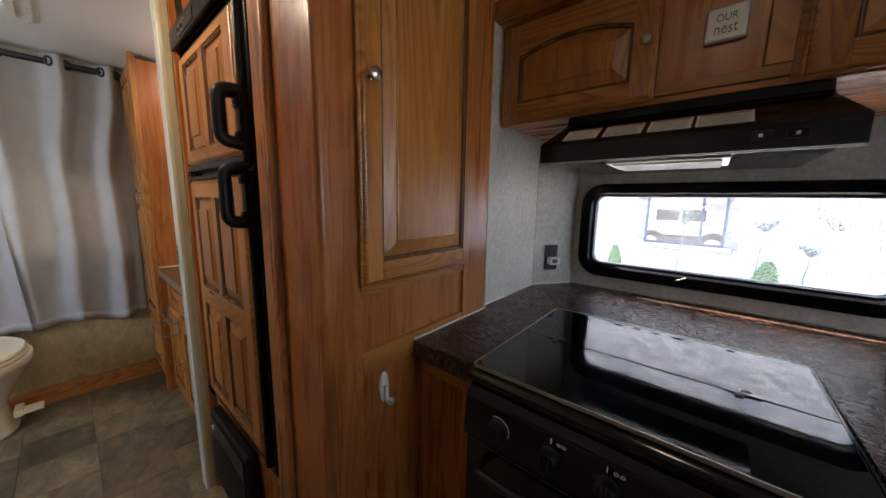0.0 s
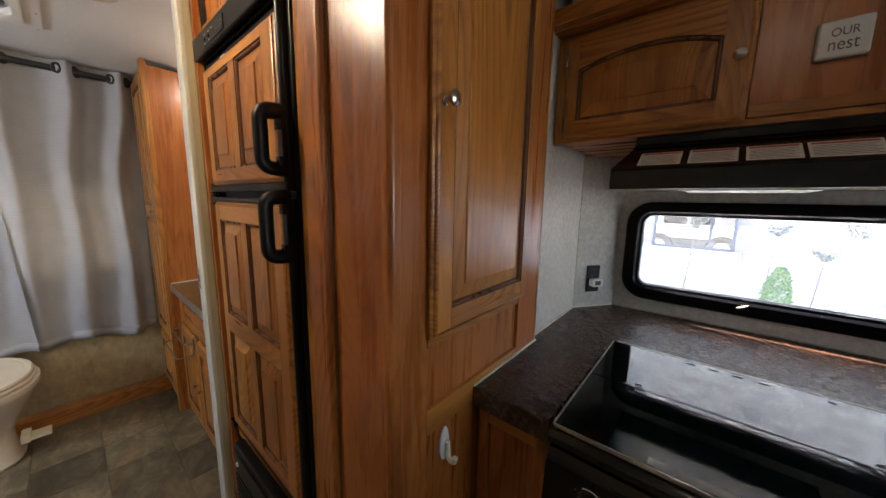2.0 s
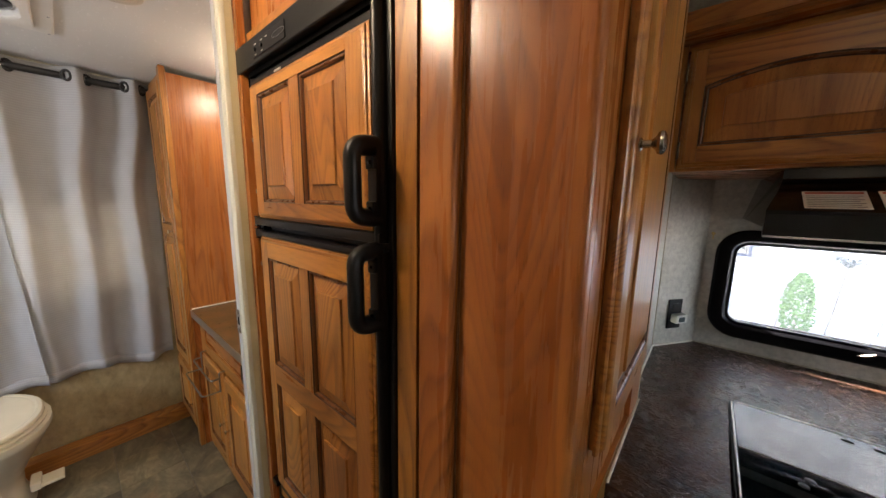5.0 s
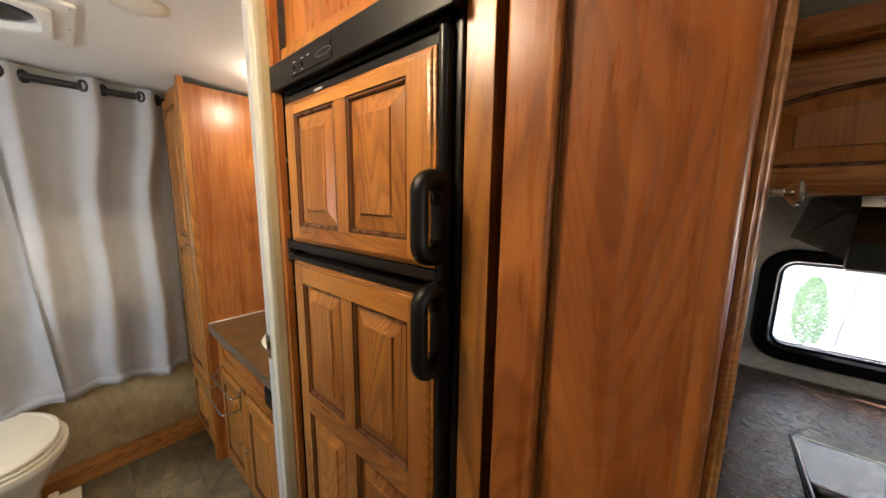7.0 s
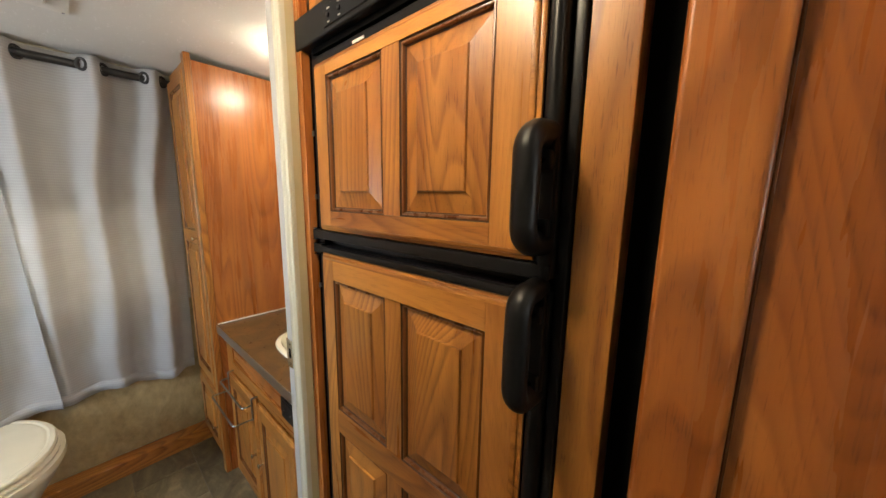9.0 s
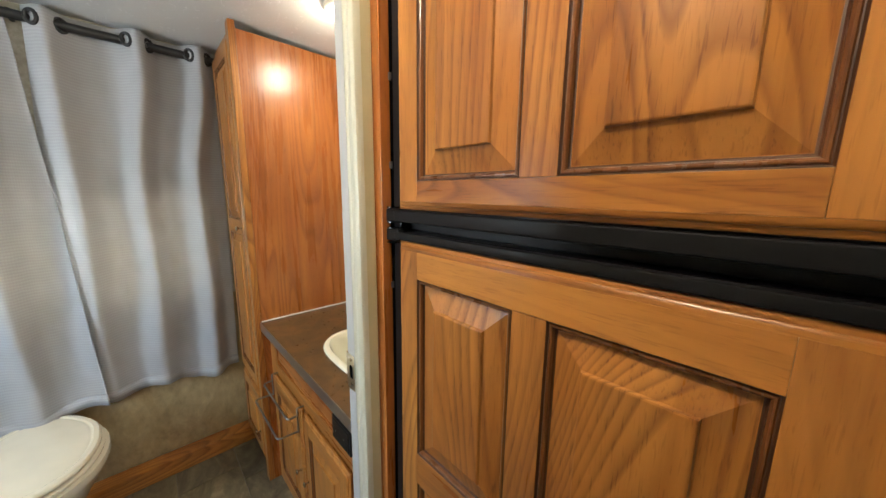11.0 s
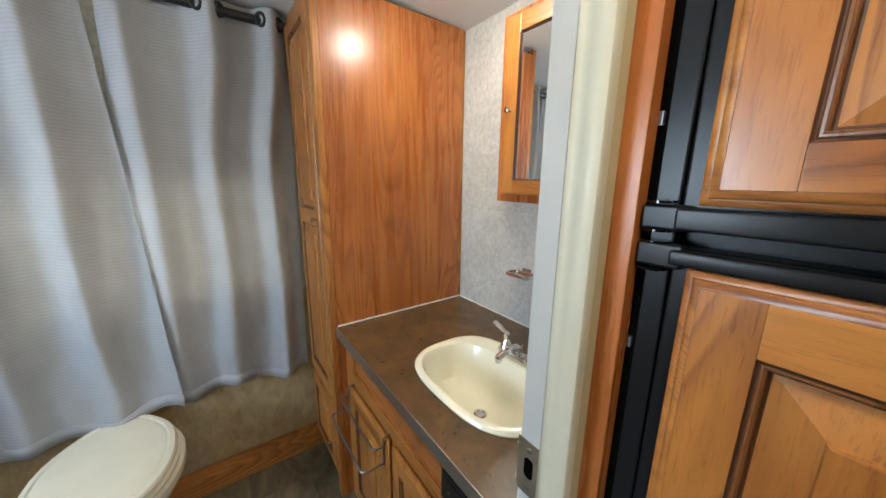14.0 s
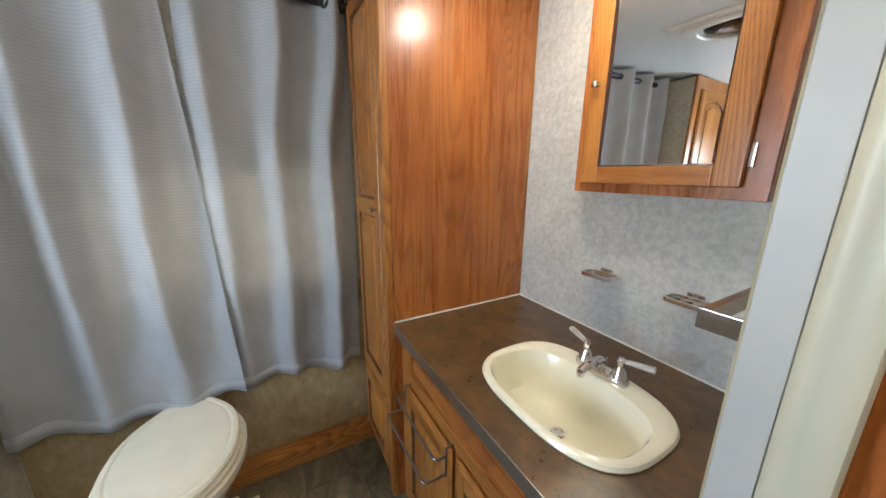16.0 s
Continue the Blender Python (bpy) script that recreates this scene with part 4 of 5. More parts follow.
for a, b in ((0.300, 0.345), (0.350, 0.490)):
    part("label_plate", box(a, b, 1.7985, 1.8005, 1.352, 1.361, 0.0008), steel, swin, "grey stamped label plate")

outlet = thing("wall_outlet", (-0.20, 1.73, 1.04), "black wall outlet with a small white plug-in display", "outlet")
ta, tb = Vector((-0.256, 1.652, 0)), Vector((-0.133, 1.822, 0))
tdir = (tb - ta).normalized()
tn = Vector((tdir.y, -tdir.x, 0))


def on_corner(s, z, w):
    return ta + tdir * s + tn * w + Vector((0, 0, z))


def corner_box(s0, s1, z0, z1, w0, w1, bev=0.002):
    bm = ringed([[on_corner(s, z, w) for s, z in ((s0, z0), (s1, z0), (s1, z1), (s0, z1))] for w in (w0, w1)])
    bmesh.ops.bevel(bm, geom=bm.edges[:], offset=bev, segments=2, profile=0.5, affect="EDGES")
    return bm


part("plate", corner_box(0.060, 0.122, 0.982, 1.098, 0.0005, 0.007), black_satin, outlet)
part("socket", corner_box(0.075, 0.107, 1.052, 1.082, 0.0072, 0.010), black_plastic, outlet)
plug = part("plug", corner_box(0.070, 0.122, 1.010, 1.044, 0.0072, 0.034, 0.004), white_plastic, outlet, "white plug-in monitor")
part("display", corner_box(0.080, 0.108, 1.017, 1.036, 0.0338, 0.0348, 0.0004), lcd, plug)

cuphook = thing("cup_hook", (-0.118, 1.81, 1.352), "small brass cup hook above the window corner", "hook")
part("rose", lathe([(0, 0.006), (0.002, 0.006), (0.003, 0.003)], (-0.118, 1.8198, 1.352), (0, -1, 0), 14), brass, cuphook)
part("hook", tube(arc_path([(-0.118, 1.817, 1.352), (-0.118, 1.795, 1.352), (-0.118, 1.790, 1.338), (-0.118, 1.800, 1.332)], 0.008), 0.0018, 8), brass, cuphook)

# ---- upper cabinets ----
upper = thing("upper_cabinet", (0.2, 1.6, 1.546), "oak upper cabinet with an arched panel door above the hood", "cabinet")
UY = 1.314
part("carcass", box(-0.236, 0.437, UY + 0.0185, 1.816, 1.550, 1.856), veneer_x, upper)
part("face_stile", box(-0.250, -0.222, UY, UY + 0.018, 1.546, 1.858, 0.0015), oak_z, upper)
part("face_rail", box(-0.222, 0.440, UY, UY + 0.018, 1.546, 1.562, 0.0015), oak_x, upper)
part("face_rail", box(-0.222, 0.440, UY, UY + 0.018, 1.843, 1.858, 0.0015), oak_x, upper)
part("center_panel", box(0.200, 0.394, UY - 0.004, UY + 0.017, 1.588, 1.8425, 0.001), veneer_z, upper, "flat veneer panel")
part("center_rail", box(0.200, 0.440, UY - 0.008, UY + 0.0165, 1.5625, 1.5875, 0.0015), oak_x, upper)
part("center_stile", box(0.396, 0.440, UY - 0.012, UY + 0.0165, 1.5885, 1.8425, 0.002), oak_z, upper)
udoor = panel_door("door", upper, "-y", UY - 0.001, -0.216, 0.198, 1.555, 1.846, [(-0.180, 0.142, 1.606, 1.778)], thick=0.021, rise=0.030)
knob(udoor, (0.174, UY - 0.022, 1.694), (0, -1, 0), 0.95)
for z in (1.60, 1.79):
    part("hinge", box(-0.2215, -0.2165, UY - 0.010, UY - 0.0005, z - 0.022, z + 0.022, 0.001), nickel, udoor, "nickel hinge")

upper2 = thing("upper_cabinet", (0.8, 1.6, 1.546), "oak upper cabinet with raised-panel doors beside the hood cabinet", "cabinet")
part("carcass", box(0.4405, 1.62, UY + 0.004, 1.816, 1.546, 1.858), veneer_x, upper2)
u2 = panel_door("door", upper2, "-y", UY + 0.003, 0.452, 0.92, 1.550, 1.846, [(0.515, 0.86, 1.606, 1.790)], thick=0.021, rise=0.030)
knob(u2, (0.483, UY - 0.019, 1.694), (0, -1, 0), 0.95)
u3 = panel_door("door", upper2, "-y", UY + 0.003, 0.935, 1.40, 1.550, 1.846, [(0.99, 1.34, 1.606, 1.790)], thick=0.021, rise=0.030)
knob(u3, (1.365, UY - 0.019, 1.694), (0, -1, 0), 0.95)

shelf = thing("overhead_shelf", (0.4, 1.5, 1.858), "oak-fronted overhead shelf above the upper cabinets, with a dark back", "shelf")
part("face_rail", box(-0.2525, 1.62, 1.235, 1.262, 1.860, 1.905, 0.003), oak_x, shelf)
part("bottom", box(-0.2525, 1.62, 1.2625, 1.816, 1.8595, 1.870), veneer_x, shelf)
part("back", box(-0.2525, 1.62, 1.40, 1.41, 1.8705, 2.03), paper_beige, shelf, "dim grey-green back panel")
part("top_rail", box(-0.2525, 1.62, 1.235, 1.262, 2.02, 2.062, 0.003), oak_x, shelf)

sign = thing("tin_sign", (0.326, 1.32, 1.69), "small white tin sign with grey lettering on the upper cabinet", "sign")
SY = UY - 0.006
sg = part("plate", box(0.288, 0.360, SY - 0.016, SY, 1.657, 1.727, 0.005, 3), white_tin, sign)
part("edge", box(0.2865, 0.3615, SY - 0.004, SY - 0.0005, 1.6555, 1.7285, 0.001), tin_edge, sign, "rusty edge")


def lettering(name, text, size, place, parent, squeeze=0.8):
    cu = bpy.data.curves.new(name, "FONT")
    cu.body, cu.size, cu.align_x, cu.extrude = text, size, "CENTER", 0.0002
    tmp = new("lettering_source", cu)
    bpy.context.view_layer.update()
    me = bpy.data.meshes.new_from_object(tmp.evaluated_get(bpy.context.evaluated_depsgraph_get()))
    bpy.data.objects.remove(tmp)
    ob = new(name, me)
    me.materials.clear()
    me.materials.append(ink)
    ob.parent = parent
    ob.location = Vector(place) - ORIGIN[parent.name]
    ob.rotation_euler = (radians(90), 0, 0)
    ob.scale = (squeeze, 1, 1)
    ORIGIN[name] = Vector(place)
    return ob


lettering("lettering_our", "OUR", 0.022, (0.324, SY - 0.0164, 1.696), sign)
lettering("lettering_nest", "nest", 0.034, (0.324, SY - 0.0164, 1.670), sign, 0.72)

# ---- range hood ----
hood = thing("range_hood", (0.23, 1.5, 1.41), "black enamel range hood with warning labels, under the upper cabinet", "range hood")
HX0, HX1 = -0.046, 0.536
prof = [(1.806, 1.5445), (1.318, 1.5445), (1.312, 1.522), (1.300, 1.512), (1.198, 1.452), (1.193, 1.445), (1.193, 1.400), (1.206, 1.399), (1.210, 1.416), (1.70, 1.414), (1.806, 1.412)]
bm = bmesh.new()
rows = []
for i, (y, z) in enumerate(prof):
    inset = 0.030 if z > 1.50 else 0.0
    rows.append((bm.verts.new((HX0 + inset, y, z)), bm.verts.new((HX1 - inset, y, z))))
for a, b in zip(rows, rows[1:] + rows[:1]):
    bm.faces.new((a[0], a[1], b[1], b[0]))
bm.faces.new([r[0] for r in rows])
bm.faces.new([r[1] for r in rows][::-1])
part("shell", bm, black_gloss, hood, smooth=False)
part("front_edge", box(HX0, HX1, 1.1915, 1.196, 1.3955, 1.3995, 0.001), alu, hood, "bright lower edge")
lens = part("light_lens", box(0.100, 0.352, 1.38, 1.56, 1.400, 1.4125, 0.004), lens_off, hood, "pale plastic light cover")
part("lens_frame", box(0.085, 0.367, 1.365, 1.575, 1.4065, 1.4135, 0.002), alu, hood)
sl = Vector((0, 1.300 - 1.198, 1.512 - 1.452)).normalized()
sn = Vector((0, -sl.z, sl.y))
for k, (a, b) in enumerate(((0.009, 0.095), (0.109, 0.195), (0.207, 0.290), (0.297, 0.391))):
    o = Vector((0, 1.198, 1.452))
    q = [o + sl * s + Vector((x, 0, 0)) for x, s in ((a, 0.010), (b, 0.010), (b, 0.078), (a, 0.078))]
    lb = part("warning_label", ringed([[p + sn * w for p in q] for w in (0.0004, 0.0012)]), paper_label, hood, "white warning label")
    for j, s in enumerate((0.015, 0.022, 0.029, 0.036, 0.043, 0.050, 0.057)):
        q = [o + sl * t + Vector((x, 0, 0)) for x, t in ((a + 0.005, s), (b - 0.006 - 0.006 * (j % 2), s), (b - 0.006 - 0.006 * (j % 2), s + 0.0016), (a + 0.005, s + 0.0016))]
        part("text_line", ringed([[p + sn * w for p in q] for w in (0.0013, 0.0016)]), ink, lb)
    q = [o + sl * t + Vector((x, 0, 0)) for x, t in ((a + 0.004, 0.066), (b - 0.004, 0.066), (b - 0.004, 0.074), (a + 0.004, 0.074))]
    part("heading_bar", ringed([[p + sn * w for p in q] for w in (0.0013, 0.0016)]), ink_red, lb)
for x in (0.402, 0.452):
    part("rocker_switch", box(x - 0.015, x + 0.015, 1.1890, 1.1935, 1.417, 1.435, 0.001), black_satin, hood)
    part("switch_mark", box(x - 0.003, x + 0.003, 1.1882, 1.1889, 1.423, 1.429), paper_label, hood)
part("underside_clip", box(0.40, 0.47, 1.24, 1.30, 1.4085, 1.4135), steel, hood)

# ---- bath: vanity ----
vanity = thing("vanity_cabinet", (-1.8, 0.95, 0), "oak vanity cabinet with raised-panel doors under the basin", "cabinet")
VY = 0.668
part("face_stile", box(-2.283, -2.215, VY, VY + 0.018, 0.0, 0.790, 0.002), oak_z, vanity)
part("face_rail", box(-2.215, -1.295, VY, VY + 0.018, 0.600, 0.655, 0.0015), oak_x, vanity)
part("face_panel", box(-2.190, -1.295, VY + 0.006, VY + 0.018, 0.655, 0.790), veneer_x, vanity)
part("face_stile", box(-2.215, -2.190, VY, VY + 0.018, 0.655, 0.790, 0.0015), oak_z, vanity)
part("mid_stile", box(-1.872, -1.838, VY, VY + 0.018, 0.08, 0.600, 0.0015), oak_z, vanity)
part("toe_board", box(-2.215, -1.295, VY + 0.002, VY + 0.018, 0.0, 0.08), oak_x, vanity)
part("carcass", box(-2.215, -1.295, VY + 0.0185, 1.27, 0.0, 0.60), veneer_z, vanity)
vd1 = panel_door("door", vanity, "-y", VY - 0.001, -2.206, -1.868, 0.085, 0.605, [(-2.152, -1.922, 0.145, 0.545)], thick=0.02)
vd2 = panel_door("door", vanity, "-y", VY - 0.001, -1.842, -1.480, 0.085, 0.605, [(-1.788, -1.534, 0.145, 0.545)], thick=0.02)
knob(vd1, (-1.893, VY - 0.021, 0.330), (0, -1, 0), 0.75)
knob(vd2, (-1.816, VY - 0.021, 0.330), (0, -1, 0), 0.75)

outl = thing("bath_outlet", (-1.51, 0.66, 0.72), "black outlet box on the vanity apron", "outlet")
part("box", box(-1.574, -1.455, 0.648, 0.6735, 0.682, 0.762, 0.004, 3), black_satin, outl)
part("plate", box(-1.566, -1.463, 0.6455, 0.6485, 0.690, 0.754, 0.0015), black_plastic, outl)
for x in (-1.54, -1.49):
    part("screw", lathe([(0, 0.003), (0.001, 0.002)], (x, 0.6452, 0.722), (0, -1, 0), 10), steel, outl)

SINK = oval(-1.692, 0.905, 0.238, 0.180, 2.9, 48)
vtop = thing("bath_countertop", (-1.8, 0.95, 0.8), "brown slate-look laminate vanity top with white caulk at the walls", "countertop")
VHOLE = oval(-1.692, 0.905, 0.215, 0.158, 2.9, 48)
part("top", plate_with_hole(-2.284, -1.2955, 0.637, 1.2785, VHOLE, lambda u, v, w: Vector((u, v, w)), 0.794, 0.835), vanity_lam, vtop, smooth=False)
part("edge_trim", box(-2.284, -1.2955, 0.6335, 0.6368, 0.795, 0.8345, 0.0012), alu, vtop, "worn edge band")
part("caulk_line", box(-2.284, -2.278, 0.640, 1.274, 0.8355, 0.842, 0.002), caulk, vtop, "white caulk line")
part("caulk_line", box(-2.277, -1.296, 1.2725, 1.2785, 0.8355, 0.841, 0.002), caulk, vtop, "white caulk line")

sink = thing("bath_sink", (-1.69, 0.905, 0.84), "bone-coloured drop-in oval basin in the vanity top", "sink")


def basin():
    n = 48
    def lp(rx, ry, z, cy=0.905, p=2.9):
        return [Vector((x, y, z)) for x, y in oval(-1.692, cy, rx, ry, p, n)]
    loops = [lp(0.236, 0.178, 0.8355), lp(0.2385, 0.1805, 0.841), lp(0.234, 0.176, 0.8485), lp(0.226, 0.168, 0.8515),
             lp(0.213, 0.150, 0.8505, 0.894), lp(0.206, 0.132, 0.846, 0.880), lp(0.200, 0.126, 0.832, 0.879), lp(0.190, 0.118, 0.79, 0.879, 2.6),
             lp(0.165, 0.100, 0.745, 0.880, 2.4), lp(0.115, 0.070, 0.722, 0.882, 2.2), lp(0.05, 0.035, 0.714, 0.884, 2.0), lp(0.018, 0.018, 0.711, 0.885, 2.0)]
    return ringed(loops, True, False)


part("basin", basin(), sink_gloss, sink)
part("drain", lathe([(0, 0.021), (0.002, 0.021), (0.003, 0.015), (0.001, 0.012)], (-1.692, 0.885, 0.7125), (0, 0, 1), 20), chrome, sink)

tap = thing("faucet", (-1.69, 1.045, 0.85), "chrome two-handle basin faucet with clear lever handles", "faucet")
loops = [[Vector((x, y, z)) for x, y in oval(-1.692, 1.043, 0.080 - k, 0.024 - k, 3.0, 32)] for z, k in ((0.8475, 0.0), (0.858, 0.0), (0.864, 0.004), (0.866, 0.010))]
part("base", ringed(loops), chrome, tap)
part("spout", tube(arc_path([(-1.692, 1.045, 0.860), (-1.692, 1.040, 0.892), (-1.692, 0.985, 0.893), (-1.692, 0.950, 0.880)], 0.022, 6), 0.0125, 14), chrome, tap)
part("spout_tip", lathe([(0, 0.0105), (0.012, 0.0115), (0.014, 0.0105)], (-1.692, 0.953, 0.868), (0, 0, 1), 16), chrome, tap)
part("lift_rod", tube([(-1.692, 1.062, 0.865), (-1.692, 1.064, 0.890)], 0.0025, 8), chrome, tap)
for x, dx in ((-1.745, -1), (-1.640, 1)):
    part("handle_base", lathe([(0, 0.023), (0.006, 0.023), (0.018, 0.0165), (0.024, 0.016), (0.032, 0.010), (0.045, 0.0095), (0.052, 0.011), (0.060, 0.008)], (x, 1.045, 0.861), (0, 0, 1), 22), chrome, tap)
    part("lever", tube([(x, 1.046, 0.912), (x + dx * 0.02, 1.052, 0.917), (x + dx * 0.075, 1.066, 0.922)], [0.006, 0.0075, 0.0095], 8), clear_acrylic, tap, "clear acrylic lever")

# tall cabinet
tall = thing("linen_cabinet", (-2.5, 0.95, 0), "tall oak-veneer linen cabinet at the end of the vanity", "cabinet")
part("side_panel", box(-2.303, -2.286, 0.640, 1.2785, 0.0, 2.068), veneer_z, tall)
part("front_stile", box(-2.330, -2.2845, 0.614, 0.6395, 0.0, 2.096, 0.003), oak_z, tall)
part("front_frame", box(-2.70, -2.3305, 0.634, 0.650, 0.085, 2.090), oak_z, tall)
part("toe_board", box(-2.655, -2.3305, 0.640, 0.650, 0.0, 0.084), oak_x, tall)
part("top_bead", box(-2.300, -2.2835, 1.262, 1.2785, 0.845, 2.064, 0.003), oak_z, tall)
td = panel_door("door", tall, "-y", 0.633, -2.675, -2.336, 0.475, 2.045, [(-2.622, -2.389, 0.54, 1.235), (-2.622, -2.389, 1.300, 1.985)], thick=0.02)
tl = panel_door("door", tall, "-y", 0.633, -2.675, -2.336, 0.095, 0.455, [(-2.622, -2.389, 0.15, 0.40)], thick=0.02)
knob(td, (-2.372, 0.6125, 1.266), (0, -1, 0), 0.8)
knob(tl, (-2.372, 0.6125, 0.235), (0, -1, 0), 0.8)

# towel rack on the vanity door
rack = thing("towel_rack", (-2.03, 0.62, 0.58), "grey steel double towel rack hung over the vanity door", "towel rack")
ZR = 0.600
for x in (-2.196, -1.880):
    part("hanger", tube(arc_path([(x, VY + 0.004, ZR - 0.02), (x, VY + 0.004, ZR + 0.012), (x, VY - 0.026, ZR + 0.012), (x, VY - 0.026, ZR - 0.09)], 0.006, 4), 0.0032, 8), steel, rack)
part("bar", tube(arc_path([(-2.196, VY - 0.0265, ZR - 0.018), (-2.196, VY - 0.062, ZR - 0.020), (-1.880, VY - 0.062, ZR - 0.020), (-1.880, VY - 0.0265, ZR - 0.018)], 0.018, 5), 0.0038, 10), steel, rack)
part("bar", tube(arc_path([(-2.196, VY - 0.0265, ZR - 0.085), (-2.196, VY - 0.100, ZR - 0.082), (-1.880, VY - 0.100, ZR - 0.082), (-1.880, VY - 0.0265, ZR - 0.085)], 0.018, 5), 0.0038, 10), steel, rack)

# mirror cabinet
mirror = thing("medicine_cabinet", (-1.72, 1.24, 1.345), "oak medicine cabinet with a mirrored door over the basin", "cabinet")
part("body", box(-1.972, -1.475, 1.2005, 1.2785, 1.345, 1.985, 0.0015), veneer_z, mirror)
fmm = face_map("-y", 1.1995)
md = part("door", fbox(fmm, -1.936, -1.524, 1.378, 1.960, 0.001, 0.006, 0.001), oak_z, mirror)
part("stile", fbox(fmm, -1.940, -1.880, 1.374, 1.964, 0.006, 0.0195, 0.004), oak_z, md)
part("stile", fbox(fmm, -1.576, -1.520, 1.374, 1.964, 0.006, 0.0195, 0.004), oak_z, md)
part("rail", fbox(fmm, -1.880, -1.576, 1.374, 1.424, 0.006, 0.0190, 0.004), oak_x, md)
part("rail", fbox(fmm, -1.880, -1.576, 1.908, 1.964, 0.006, 0.0190, 0.004), oak_x, md)
part("moulding", bead(fmm, -1.880, -1.576, 1.424, 1.908, 0.010, 0.0188, 0.005), groove, md, "dark-glazed moulding")
part("mirror_glass", fbox(fmm, -1.878, -1.578, 1.426, 1.906, 0.0065, 0.0100), mirror_mat, md, "mirror")
knob(md, (-1.908, 1.180, 1.666), (0, -1, 0), 0.8)
for z in (1.445, 1.88):
    part("hinge", box(-1.5185, -1.508, 1.190, 1.1998, z - 0.026, z + 0.026, 0.0015), chrome, md, "chrome hinge")

for cx, slots in ((-1.862, 0), (-1.592, 3)):
    dish = thing("soap_dish" if not slots else "toothbrush_holder", (cx, 1.25, 1.06), "small chrome soap dish on the bath wall" if not slots else "small chrome toothbrush holder on the bath wall", "bath accessory")
    lo = rounded_rect(cx - 0.058, cx + 0.058, 1.205, 1.272, 0.02, 5)
    li = rounded_rect(cx - 0.050, cx + 0.050, 1.213, 1.266, 0.014, 5)
    part("rim", ring_frame(lo, li, lambda u, v, w: Vector((u, v, w)), (1.056, 1.068), 0.002), chrome, dish)
    part("tray", box(cx - 0.0495, cx + 0.0495, 1.2135, 1.2655, 1.056, 1.059), nickel, dish)
    part("wall_plate", box(cx - 0.022, cx + 0.022, 1.2725, 1.2795, 1.045, 1.080, 0.002), chrome, dish)
    for k in range(slots):
        x = cx - 0.03 + 0.03 * k
        part("slot", lathe([(0, 0.008), (0.001, 0.008)], (x, 1.24, 1.0592), (0, 0, 1), 14), recess_shade, dish)

towel = thing("towel_bar", (-1.34, 0.93, 1.21), "flat chrome towel bar fixed to the bath partition", "towel bar")
part("bracket", box(-1.384, -1.2945, 0.726, 0.7305, 1.208, 1.236, 0.0015), chrome, towel)
part("bracket", box(-1.384, -1.2945, 1.150, 1.1545, 1.208, 1.236, 0.0015), chrome, towel)
part("bar", box(-1.384, -1.370, 0.7315, 1.149, 1.212, 1.235, 0.002), nickel, towel)

# latch plate on the post
plate = thing("strike_plate", (-1.285, 0.574, 1.06), "chrome door strike plate on the white doorway post", "strike plate")
hole = rounded_rect(-1.2885, -1.2745, 1.044, 1.074, 0.006, 5)
part("plate", plate_with_hole(-1.2995, -1.2675, 1.018, 1.098, hole, lambda u, v, w: Vector((u, 0.576 - w, v)), 0.0002, 0.002), chrome, plate, smooth=False)
part("pocket", box(-1.289, -1.274, 0.5752, 0.5758, 1.0435, 1.0745), recess_shade, plate)
part("lip", tube([(-1.2995, 0.5745, 1.030), (-1.3025, 0.580, 1.045), (-1.3025, 0.580, 1.070), (-1.2995, 0.5745, 1.086)], 0.0015, 6), chrome, plate)
for z in (1.030, 1.086):
    part("screw", lathe([(0, 0.004), (0.0008, 0.004), (0.0014, 0.0022)], (-1.2815, 0.574, z), (0, -1, 0), 12), nickel, plate)

# ---- curtains and rear window ----
FOLDS = [-0.95, -0.74, -0.53, -0.325, -0.110, 0.105, 0.302, 0.508, 0.715]


def smooth01(v):
    v = max(0.0, min(1.0, v))
    return v * v * (3 - 2 * v)


def lean(y, z):
    """How far a fold stands towards the cabinet near the rod."""
    return 0.055 * smooth01((y - 0.12) / 0.16) * smooth01((z - 1.45) / 0.5)


def fold_x(y, z):
    """Narrow forward folds at even steps, softer and wandering towards the hem."""
    k = max(0.0, min(1.0, (2.10 - z) / 1.6))
    yy = y - lean(y, z) - 0.015 * k * math.sin(y * 4.3 + 1.0) - 0.010 * math.sin(5 * z + 7 * y) * k
    f, near = min(((f, abs(yy - f)) for f in FOLDS), key=lambda p: p[1])
    side = 0.090 if yy > f else 0.118
    ph = min(1.0, near / side)
    ridge = (0.5 + 0.5 * math.cos(math.pi * ph)) ** 2.0
    depth = 0.078 - 0.022 * smooth01((1.0 - z) / 0.5)
    small = 0.007 * k * math.sin(27 * yy + 3.0 * z) + 0.004 * k * math.sin(57 * yy - 2 * z)
    crease = 0.010 * k * noise.noise(Vector((y * 16 + z * 5, z * 7 - y * 5, 5.1)))
    return -2.722 + depth * ridge + small + crease + 0.010 * noise.noise(Vector((y * 3, z * 1.5, 0.3))) + 0.007 * noise.noise(Vector((y * 9 + z * 3, z * 5 - y * 3, 2.3)))


